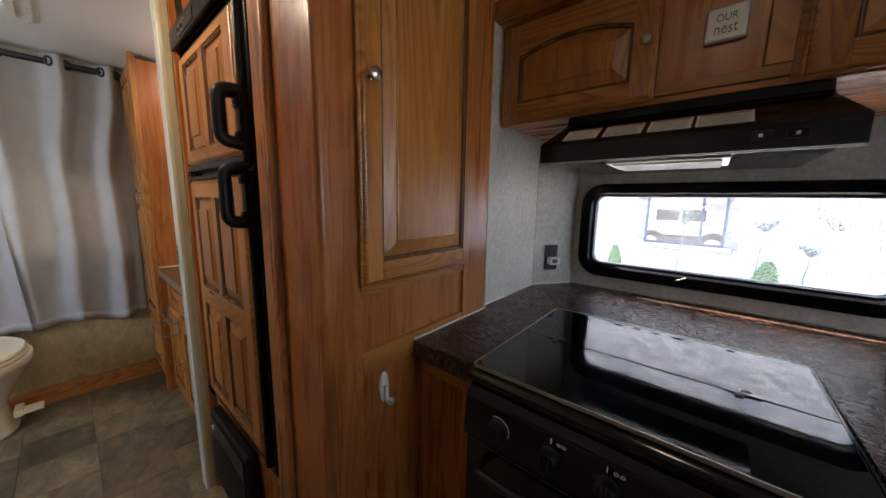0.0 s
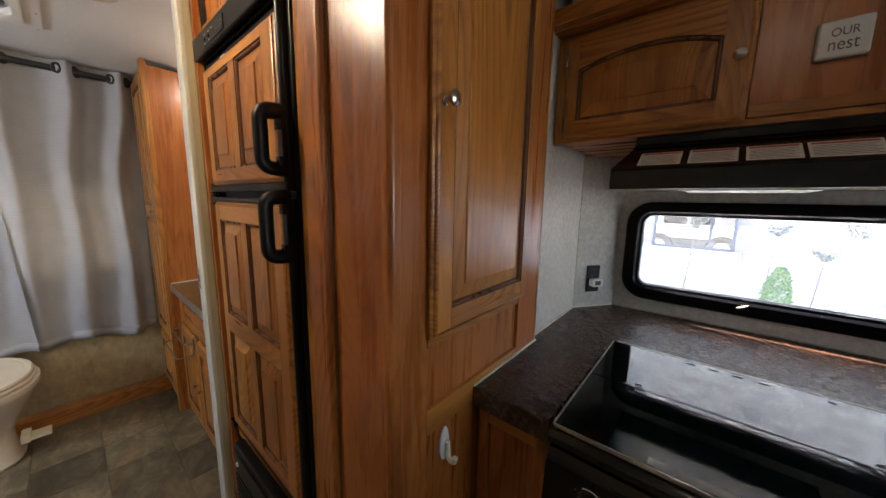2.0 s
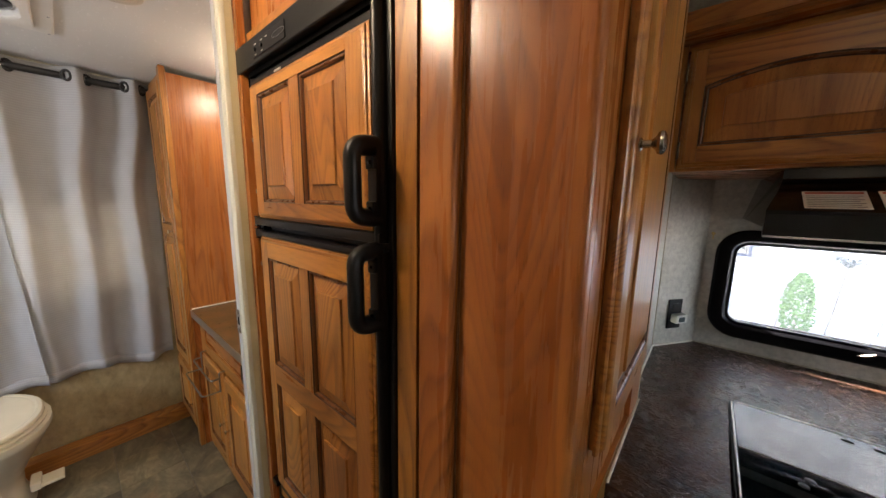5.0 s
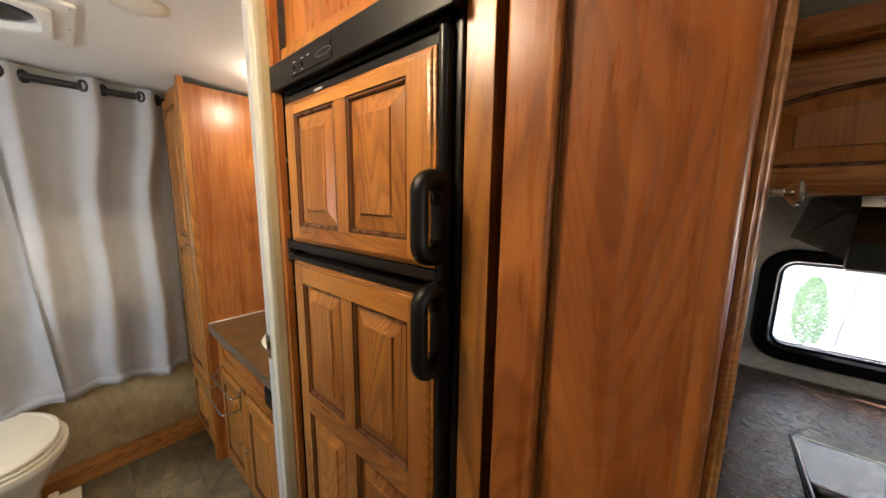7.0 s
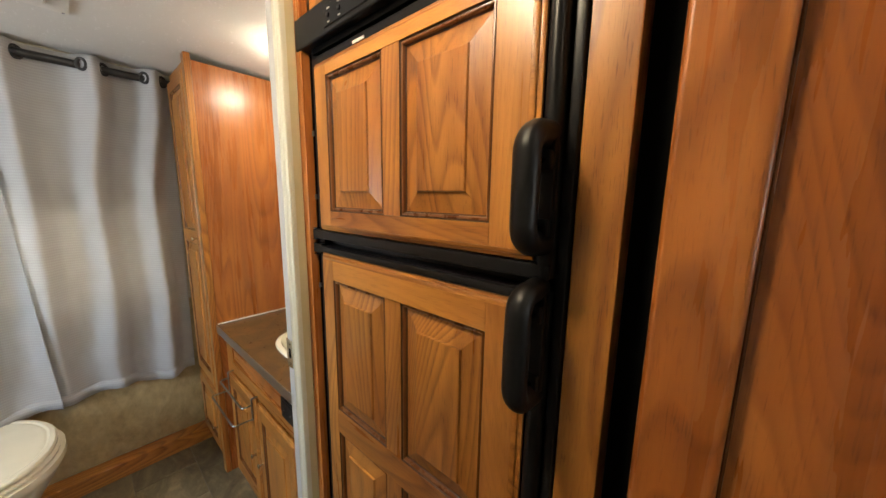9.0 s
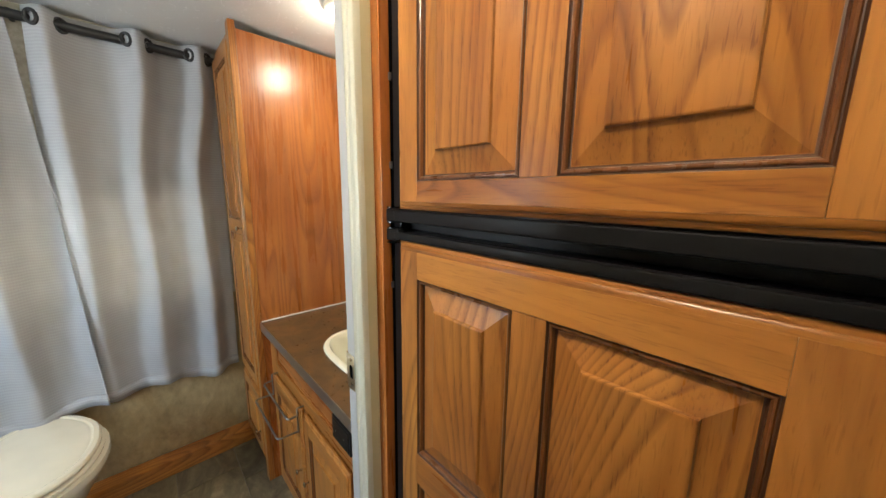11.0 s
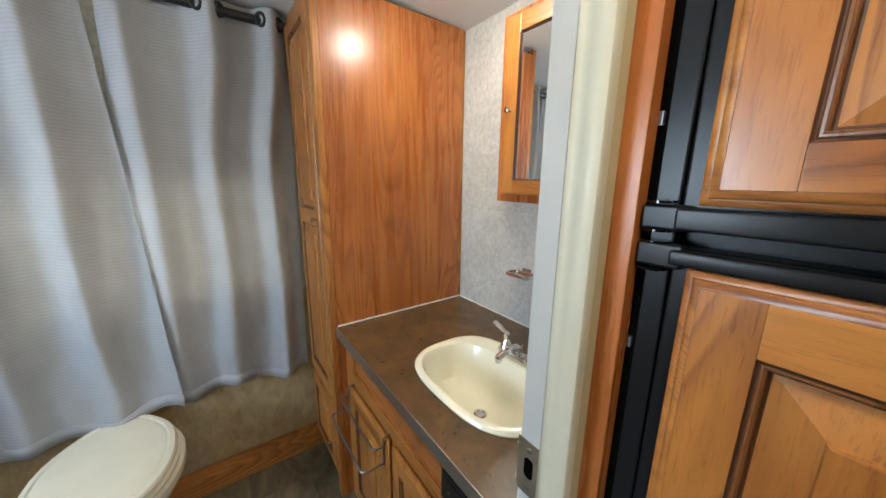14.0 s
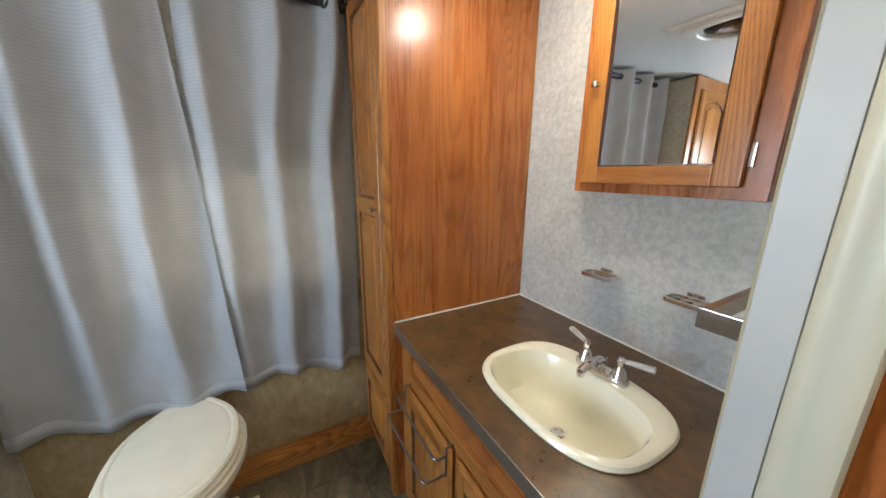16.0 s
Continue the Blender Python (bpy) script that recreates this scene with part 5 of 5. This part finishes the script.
def curtain(place_y, ya_top, ya_bot, yb_top, yb_bot, label, shift=0.0):
    cu = thing("window_curtain", (-2.70, place_y, 0.48), label, "curtain")
    nu, nv = 150, 60
    bm = bmesh.new()
    uv = bm.loops.layers.uv.new("UVMap")
    grid, where = [], {}
    for j in range(nv + 1):
        t = j / nv
        row = []
        for i in range(nu + 1):
            s = i / nu
            y = (ya_top * (1 - t) + ya_bot * t) * (1 - s) + (yb_top * (1 - t) + yb_bot * t) * s
            hem = 0.472 + 0.014 * math.sin(y * 9) + 0.010 * math.sin(23 * y + 1)
            top = 2.088
            z = top + (hem - top) * t
            v = bm.verts.new((fold_x(y, z) + shift, y, z))
            where[v] = (y * 1.3, z)
            row.append(v)
        grid.append(row)
    for a, b in zip(grid, grid[1:]):
        for k in range(nu):
            f = bm.faces.new((a[k], a[k + 1], b[k + 1], b[k]))
            for lp in f.loops:
                lp[uv].uv = where[lp.vert]
    pt = part("cloth", bm, curtain_cloth, cu)
    th = pt.modifiers.new("thickness", "SOLIDIFY")
    th.thickness = 0.0012
    # hem band
    bm = bmesh.new()
    uv = bm.loops.layers.uv.new("UVMap")
    prev = None
    for i in range(nu + 1):
        s = i / nu
        y = ya_bot * (1 - s) + yb_bot * s
        hem = 0.472 + 0.014 * math.sin(y * 9) + 0.010 * math.sin(23 * y + 1)
        a, b = bm.verts.new((fold_x(y, hem) + shift + 0.0025, y, hem - 0.001)), bm.verts.new((fold_x(y, hem + 0.05) + shift + 0.0025, y, hem + 0.05))
        if prev:
            f = bm.faces.new((prev[0], a, b, prev[1]))
            for lp in f.loops:
                lp[uv].uv = (lp.vert.co.y * 1.3, lp.vert.co.z)
        prev = (a, b)
    pt = part("hem", bm, curtain_cloth, cu)
    th = pt.modifiers.new("thickness", "SOLIDIFY")
    th.thickness = 0.0012
    return cu


right_c = curtain(0.33, 0.052, -0.020, 0.628, 0.605, "grey woven curtain with dark grommets, hanging beside the linen cabinet", -0.004)
left_c = curtain(-0.30, -0.598, -0.585, 0.008, 0.098, "grey woven curtain with dark grommets, hanging behind the toilet", 0.022)
rod = thing("curtain_rod", (-2.70, 0.0, 2.045), "dark bronze curtain rod under the ceiling", "curtain rod")
part("pole", tube([(-2.688, -0.60, 2.045), (-2.688, 0.632, 2.045)], 0.0170, 16), bronze, rod)
for y in (-0.592, 0.024):
    part("bracket", box(-2.742, -2.678, y - 0.006, y + 0.006, 2.035, 2.062, 0.002), bronze, rod)
for f in FOLDS:
    for s in (-1, 1):
        y = f + lean(f + 0.05, 2.045) + s * 0.034
        if -0.59 < y < 0.625 and abs(y - 0.03) > 0.012:
            gx = fold_x(y, 2.045)
            ring = [Vector((gx + 0.003 + 0.010 * math.sin(a) * -s * 0.8, y + 0.018 * math.sin(a) * 0.8, 2.045 + 0.023 * math.cos(a))) for a in [2 * math.pi * i / 24 for i in range(25)]]
            part("grommet", tube(ring, 0.0065, 8, False), bronze, right_c if y > 0.03 else left_c, "dark bronze grommet")

rwin = new("window_2")
rwin.location = (REAR, 0.115, 1.16)
ORIGIN[rwin.name] = Vector((REAR, 0.115, 1.16))
tagged(rwin, "rear bath window with white mini blinds behind the grey curtains", "window", kind="structure")
on_rear = lambda u, v, w: Vector((REAR + w, u, v))
part("window_frame", ring_frame(rounded_rect(-0.335, 0.565, 0.865, 1.455, 0.04), REAR_HOLE, on_rear, (0.0, 0.003), 0.001), white_trim, rwin)
rp = part("pane", box(REAR - 0.045, REAR - 0.041, -0.299, 0.529, 0.901, 1.419), glass, rwin, "clear glass pane")
rp.visible_shadow = False
blind = thing("mini_blinds", (REAR, 0.115, 1.16), "white aluminium mini blinds in the rear window", "blinds")
part("head_rail", box(REAR - 0.036, REAR - 0.004, -0.285, 0.515, 1.395, 1.417, 0.002), white_plastic, blind)
for i in range(19):
    z = 0.915 + i * 0.0252
    bm = ringed([[Vector((REAR - 0.020 + c * 0.85 - s * 0.5, y, z + s * 0.85 + c * 0.5)) for c, s in ((-0.011, 0), (0, 0.0016), (0.011, 0), (0, 0.0010))] for y in (-0.285, 0.515)])
    sl_ob = part("slat", bm, white_plastic, blind)
for y in (-0.15, 0.37):
    part("cord", tube([(REAR - 0.005, y, 0.91), (REAR - 0.005, y, 1.40)], 0.0012, 6), caulk, blind)

# ---- toilet ----
wc = thing("toilet", (-2.46, -0.105, 0), "bone-coloured camper toilet with its lid closed, against the rear wall", "toilet")


def egg(cx, cy, back, front, half, z, n=40, blunt=2.3):
    """Narrow blunt end towards the wall, round front towards the room."""
    out = []
    for i in range(n):
        a = 2 * math.pi * i / n
        c, s = math.cos(a), math.sin(a)
        x = cx + (front if c > 0 else back) * math.copysign(abs(c) ** (2 / (2.05 if c > 0 else 2.6)), c)
        w = half * (1 - 0.42 * max(0.0, -c) ** 1.8)
        out.append(Vector((x, cy + w * math.copysign(abs(s) ** (2 / blunt), s), z)))
    return out


TX, TY = -2.43, -0.105
loops = [egg(TX, TY, b, f, h, z) for b, f, h, z in ((0.285, 0.235, 0.180, 0.461), (0.293, 0.243, 0.188, 0.466), (0.293, 0.243, 0.188, 0.474), (0.287, 0.237, 0.182, 0.481), (0.272, 0.222, 0.168, 0.4830), (0.267, 0.217, 0.163, 0.4800), (0.262, 0.212, 0.158, 0.4800), (0.252, 0.202, 0.149, 0.4840), (0.10, 0.08, 0.06, 0.490))]
part("lid", ringed(loops), cream_gloss, wc, "closed bone lid")
loops = [egg(TX, TY, b, f, h, z) for b, f, h, z in ((0.285, 0.235, 0.182, 0.441), (0.295, 0.247, 0.194, 0.445), (0.296, 0.248, 0.196, 0.454), (0.288, 0.238, 0.186, 0.459))]
part("seat", ringed(loops), cream_gloss, wc)
loops = [egg(TX - dx, TY, b, f, h, z) for dx, b, f, h, z in ((0.07, 0.17, 0.14, 0.110, 0.0), (0.07, 0.175, 0.145, 0.115, 0.015), (0.07, 0.165, 0.13, 0.102, 0.04), (0.07, 0.14, 0.11, 0.088, 0.10), (0.06, 0.14, 0.115, 0.092, 0.17), (0.03, 0.19, 0.16, 0.125, 0.25), (0.01, 0.25, 0.215, 0.170, 0.34), (0.0, 0.285, 0.250, 0.200, 0.400), (0.0, 0.290, 0.258, 0.208, 0.418), (0.0, 0.288, 0.256, 0.206, 0.438), (0.0, 0.27, 0.235, 0.185, 0.440))]
part("bowl", ringed(loops), cream_gloss, wc)
part("hinge_block", box(-2.722, -2.665, -0.185, -0.035, 0.440, 0.4605, 0.008, 3), cream_gloss, wc)
ped = part("pedal_arm", box(-2.50, -2.40, 0.0, 0.035, 0.085, 0.125, 0.008, 3), cream_gloss, wc)
part("pedal", box(-2.475, -2.39, 0.030, 0.105, 0.098, 0.112, 0.005, 3), cream_gloss, wc, "foot pedal")
part("bolt_cap", lathe([(0, 0.013), (0.01, 0.012), (0.014, 0.006)], (-2.40, -0.07, 0.012), (0, 0, 1), 16), cream_gloss, wc)

# ---- wardrobe seen in the mirror ----
ward = thing("wardrobe", (-2.6, -1.0, 0), "tall oak wardrobe with an arched raised-panel door beside the rear curtain", "cabinet")
part("side_panel", box(-2.737, -2.486, -0.612, -0.600, 0.0, 2.075), paper_beige, ward, "beige papered side")
part("front_stile", box(-2.485, -2.466, -0.655, -0.600, 0.0, 2.080, 0.002), oak_z, ward)
part("front_frame", box(-2.485, -2.470, -1.40, -0.6555, 0.0, 2.080), oak_z, ward)
wd = panel_door("door", ward, "+x", -2.469, -1.08, -0.665, 0.30, 2.0, [(-1.022, -0.723, 0.36, 1.93)], thick=0.02, rise=0.05)
knob(wd, (-2.4485, -1.055, 1.2), (1, 0, 0), 0.9)

# ---- ceiling fittings ----
vent = thing("roof_vent", (-2.04, 0.095, 2.10), "white roof vent hatch with a dark dome in the ceiling", "vent")
vo, vi = rounded_rect(-2.245, -1.835, -0.105, 0.295, 0.012, 4), rounded_rect(-2.195, -1.885, -0.055, 0.245, 0.03, 4)
part("flange", ring_frame(vo, vi, lambda u, v, w: Vector((u, v, 2.1045 - w)), (0.0, 0.014), 0.003), white_plastic, vent)
part("shroud", ring_frame(vi, rounded_rect(-2.165, -1.915, -0.025, 0.215, 0.10, 4), lambda u, v, w: Vector((u, v, 2.1045 - w)), (0.0, 0.026), 0.006), white_plastic, vent)
part("dome", lathe([(0, 0.112), (0.004, 0.112), (0.012, 0.09), (0.018, 0.05), (0.020, 0.01)], (-2.04, 0.095, 2.100), (0, 0, -1), 32), black_gloss, vent, "smoke-grey dome")
for x, y in ((-2.232, 0.282), (-1.848, 0.282), (-2.232, 0.095), (-2.04, 0.282)):
    part("screw", lathe([(0, 0.004), (0.0015, 0.003)], (x, y, 2.0905), (0, 0, -1), 8), steel, vent)


def puck(place, radius, lit, label, deep=1.0):
    lamp = thing("ceiling_light", place, label, "ceiling light")
    x, y, z = place
    part("rim", lathe([(0, radius), (0.006 * deep, radius), (0.012 * deep, radius * 0.93), (0.014 * deep, radius * 0.84)], place, (0, 0, -1), 40), cream_trim, lamp)
    part("diffuser", lathe([(0.012 * deep, radius * 0.84), (0.020 * deep, radius * 0.74), (0.026 * deep, radius * 0.5), (0.028 * deep, 0.004)], place, (0, 0, -1), 40), lens_lit if lit else lens_off, lamp, "glowing diffuser" if lit else "pale plastic diffuser")
    return lamp


puck((-1.665, 0.411, 2.103), 0.080, False, "round cream disc with a pale plastic cover on the ceiling", 0.45)
puck((-1.89, 0.90, 2.085), 0.068, True, "round ceiling light, switched on, over the basin")
puck((-0.85, 0.15, 2.102), 0.085, True, "round ceiling light, switched on, before the refrigerator")
puck((0.31, 0.24, 2.102), 0.085, True, "round ceiling light, switched on, in the kitchen")

# ---- outside ----
GZ = -0.95
solid("ground", box(-400, 400, 1.95, 400, GZ - 0.2, GZ), concrete_ground, "pale concrete yard outside the window", kind="structure")
solid("ground_rear", box(-400, 400, -400, 1.95, GZ - 0.2, GZ - 0.002), concrete_ground, "pale concrete yard", kind="structure")

facade = new("wall_outside")
facade.location = (1, 9.3, 0)
tagged(facade, "pale split-stone block wall of a building across the yard", kind="structure")
ORIGIN[facade.name] = Vector((1, 9.3, 0))
GX0, GX1, GZ0, GZ1 = -0.86, 0.60, 0.38, 1.75
for nm, a in (("core", (-9, GX0, 9.30, 9.6, GZ, 9.5)), ("core", (GX1, 13, 9.30, 9.6, GZ, 9.5)), ("core", (GX0, GX1, 9.30, 9.6, GZ, GZ0)), ("core", (GX0, GX1, 9.30, 9.6, GZ1, 9.5))):
    part("core", box(*a), mortar, facade)
part("roof_edge", box(-9.2, 13.2, 9.05, 9.7, 9.5, 9.75, 0.01), white_trim, facade)
part("ledge", box(GX0 - 0.12, GX1 + 0.12, 9.18, 9.30, GZ0 - 0.09, GZ0, 0.01), block_stone, facade, "stone sill")
wf = part("window_frame", box(GX0, GX0 + 0.05, 9.27, 9.33, GZ0, GZ1, 0.004), frame_blue, facade, "blue-grey frame")
part("window_frame", box(GX1 - 0.05, GX1, 9.27, 9.33, GZ0, GZ1, 0.004), frame_blue, facade)
part("window_frame", box(GX0 + 0.05, GX1 - 0.05, 9.27, 9.33, GZ0, GZ0 + 0.06, 0.004), frame_blue, facade)
part("window_frame", box(0.16, 0.21, 9.27, 9.33, GZ0 + 0.06, GZ1, 0.004), frame_blue, facade)
op = part("pane", box(GX0 + 0.05, GX1 - 0.05, 9.29, 9.295, GZ0 + 0.06, GZ1), glass, facade)
op.visible_shadow = False
# Pale sheet added to fill the pane behind the truck shape.
solid("backdrop", box(GX0 - 0.5, GX1 + 0.5, 12.0, 12.05, GZ, 5.0), white_trim, "added pale sheet behind the truck shape in the shop window", kind="structure")

# The vehicles mirrored in the shop window are built as a truck behind it.
truck = thing("parked_truck", (0, 10.6, GZ), "white truck shape standing in for a reflection in the shop window", "vehicle")
part("body", box(-1.4, 1.3, 10.3, 11.6, 0.42, 0.80, 0.06, 3), van_white, truck)
part("cab", box(-0.9, 0.35, 10.35, 11.5, 0.80, 1.25, 0.10, 3), van_white, truck)
part("side_window", box(-0.78, -0.30, 10.33, 10.36, 0.88, 1.16, 0.01), black_glass, truck)
part("side_window", box(-0.22, 0.24, 10.33, 10.36, 0.88, 1.16, 0.01), black_glass, truck)
part("sill_trim", box(-1.42, 1.32, 10.28, 10.31, 0.40, 0.52, 0.01), rubber, truck)
for x in (-0.85, 0.42):
    w = part("wheel", lathe([(0, 0.30), (0.03, 0.32), (0.18, 0.32), (0.2, 0.30)], (x, 10.42, 0.30), (0, -1, 0), 28), rubber, truck)
    part("rim", lathe([(0, 0.17), (0.02, 0.15), (0.03, 0.05)], (x, 10.215, 0.30), (0, -1, 0), 20), alu, w)
part("chassis", box(-1.2, 1.1, 10.4, 11.5, GZ, 0.41), rubber, truck)

rngo = random.Random(8)


def blob_leaf(bm, c, s, r):
    """One small leaf."""
    a = Vector((r.uniform(-1, 1), r.uniform(-1, 1), r.uniform(-0.4, 1))).normalized()
    b = a.orthogonal().normalized()
    n = a.cross(b)
    vs = [bm.verts.new(c + p) for p in (-a * s, b * s * 0.45 + n * s * 0.1, a * s, -b * s * 0.45 + n * s * 0.1)]
    bm.faces.new(vs)


def shrub(x, y, w, top):
    sh = thing("shrub", (x, y, GZ), "small clipped green shrub before the stone wall", "shrub", "shrubs before the wall")
    part("stem", tube([(x, y, GZ), (x, y, GZ + 0.5)], 0.025, 8), bark, sh)
    bm = bmesh.new()
    h = top - GZ - 0.12
    for _ in range(2600):
        t = rngo.random() ** 0.8
        z = GZ + 0.12 + h * t
        rad = w * (math.sin(math.pi * min(1, 0.18 + 0.80 * t)) ** 0.6) * (0.72 + 0.33 * rngo.random())
        a = rngo.uniform(0, 6.283)
        lump = 1 + 0.12 * math.sin(5 * a + 9 * t)
        blob_leaf(bm, Vector((x + rad * lump * math.cos(a), y + rad * lump * math.sin(a), z)), rngo.uniform(0.02, 0.038), rngo)
    part("foliage", bm, leaf_green, sh, smooth=False)


shrub(1.20, 8.3, 0.20, 0.30)
shrub(-1.26, 8.3, 0.15, 0.36)


def tree(x, y, fork, spread, top, seed, thick=0.018):
    r = random.Random(seed)
    tr = thing("tree", (x, y, GZ), "young thin tree with a sparse vase-shaped crown", "tree", "young trees before the wall")
    part("trunk", tube([(x - 0.12, y, GZ), (x - 0.05, y, (GZ + fork) / 2), (x, y, fork)], [thick * 1.3, thick, thick * 0.8], 8), bark, tr)
    bm = bmesh.new()
    for k in range(11):
        a = 2 * math.pi * k / 11 + r.uniform(-0.3, 0.3)
        e = Vector((x + spread * math.cos(a) * r.uniform(0.5, 1), y + spread * math.sin(a) * r.uniform(0.5, 1), top - r.uniform(0, 0.35) * (top - fork)))
        s = Vector((x, y, fork))
        limb = tube([s, (s + e) / 2 + Vector((0, 0, -0.04)), e], [thick * 0.6, thick * 0.35, thick * 0.12], 5)
        me = bpy.data.meshes.new("tmp")
        limb.to_mesh(me)
        limb.free()
        bm.from_mesh(me)
        bpy.data.meshes.remove(me)
    part("limbs", bm, bark, tr)
    bm = bmesh.new()
    for _ in range(420):
        t = r.random()
        a = r.uniform(0, 6.283)
        rad = spread * (0.15 + 0.85 * t) * r.uniform(0.4, 1)
        blob_leaf(bm, Vector((x + rad * math.cos(a), y + rad * math.sin(a), fork + (top - fork) * t * r.uniform(0.7, 1.05))), r.uniform(0.012, 0.028), r)
    part("crown", bm, leaf_grey, tr, smooth=False)


tree(1.46, 6.0, 1.02, 0.33, 1.42, 3)
tree(1.12, 8.6, 0.82, 0.25, 1.05, 4, 0.012)
tree(1.75, 8.7, 0.42, 0.22, 0.62, 5, 0.012)
tree(-0.05, 8.2, 0.92, 0.30, 1.30, 6, 0.014)
tree(3.6, 7.2, 1.1, 0.40, 1.6, 7)

# ---- floor tiles ----
rng = random.Random(4)
tile_mesh = {}


def floor_tile_at(x0, x1, y0, y1):
    g = 0.0015
    key = (round(x1 - x0, 3), round(y1 - y0, 3))
    if key not in tile_mesh:
        hx, hy = key[0] / 2 - g, key[1] / 2 - g
        bm = box(-hx, hx, -hy, hy, -0.0045, 0.0, 0.0008, 1)
        tile_mesh[key] = finish("tile", bm, floor_tile, False)
    ob = new("tile", tile_mesh[key])
    ob.parent = floor_piece
    ob.location = Vector(((x0 + x1) / 2, (y0 + y1) / 2, 0)) - floor_piece.location


floor_piece = new("floor")
floor_piece.location = (-1, 0, 0)
tagged(floor_piece, "brown and grey slate-look vinyl tile floor", kind="structure")
ys = [YBACK, -1.225, -0.975, -0.725, -0.475, -0.225, 0.025, 0.275, 0.525, 0.775, 1.025, 1.275, 1.525, 1.81]
for r, (a, b) in enumerate(zip(ys, ys[1:])):
    x = REAR + 0.01 + (0.0, 0.24, 0.10)[r % 3]
    if r % 3:
        floor_tile_at(REAR, x, a, b)
    else:
        x = REAR
    while x < XEND - 0.05:
        w = (0.50, 0.25, 0.50, 0.26)[rng.randrange(4)]
        x1 = min(x + w, XEND - 0.002)
        floor_tile_at(x, x1, a, b)
        x = x1

# ---- blocks of the outside wall ----
rb = random.Random(11)
block_mesh = {}
BW, BH = 0.20, 0.10
stuff_bm = bmesh.new()
made = 0
row = 0
z = GZ
while z < 9.4:
    x = -9 + (0.14 if row % 2 else 0.0)
    while x < 12.9:
        w = BW * (1, 1, 0.6, 1.35)[rb.randrange(4)]
        x0, x1, z0, z1 = x + 0.005, x + w - 0.005, z + 0.004, z + BH - 0.004
        x += w
        if x1 > GX0 - 0.02 and x0 < GX1 + 0.02 and z1 > GZ0 - 0.10 and z0 < GZ1 + 0.02:
            continue
        d = 0.012 + 0.018 * rb.random()
        if made < 290 and 0.60 < x0 < 3.4 and 0.1 < z0 < 1.35:
            key = round(w, 3)
            if key not in block_mesh:
                hw = w / 2 - 0.005
                block_mesh[key] = finish("block", box(-hw, hw, -0.02, 0.01, -(BH / 2 - 0.004), BH / 2 - 0.004, 0.004, 1), block_stone, False)
            ob = new("block", block_mesh[key])
            ob.parent = facade
            ob.location = Vector(((x0 + x1) / 2, 9.30 - d + 0.012, (z0 + z1) / 2)) - facade.location
            made += 1
        else:
            vs = [stuff_bm.verts.new(p) for p in ((x0, 9.30 - d, z0), (x1, 9.30 - d, z0), (x1, 9.30 - d, z1), (x0, 9.30 - d, z1), (x0, 9.301, z0), (x1, 9.301, z0), (x1, 9.301, z1), (x0, 9.301, z1))]
            for f in ((0, 1, 2, 3), (4, 0, 3, 7), (1, 5, 6, 2), (3, 2, 6, 7), (4, 5, 1, 0)):
                stuff_bm.faces.new([vs[k] for k in f])
    z += BH
    row += 1
ob = part("blocks", stuff_bm, block_stone, facade, smooth=False)
tagged(ob, kind="stuff")
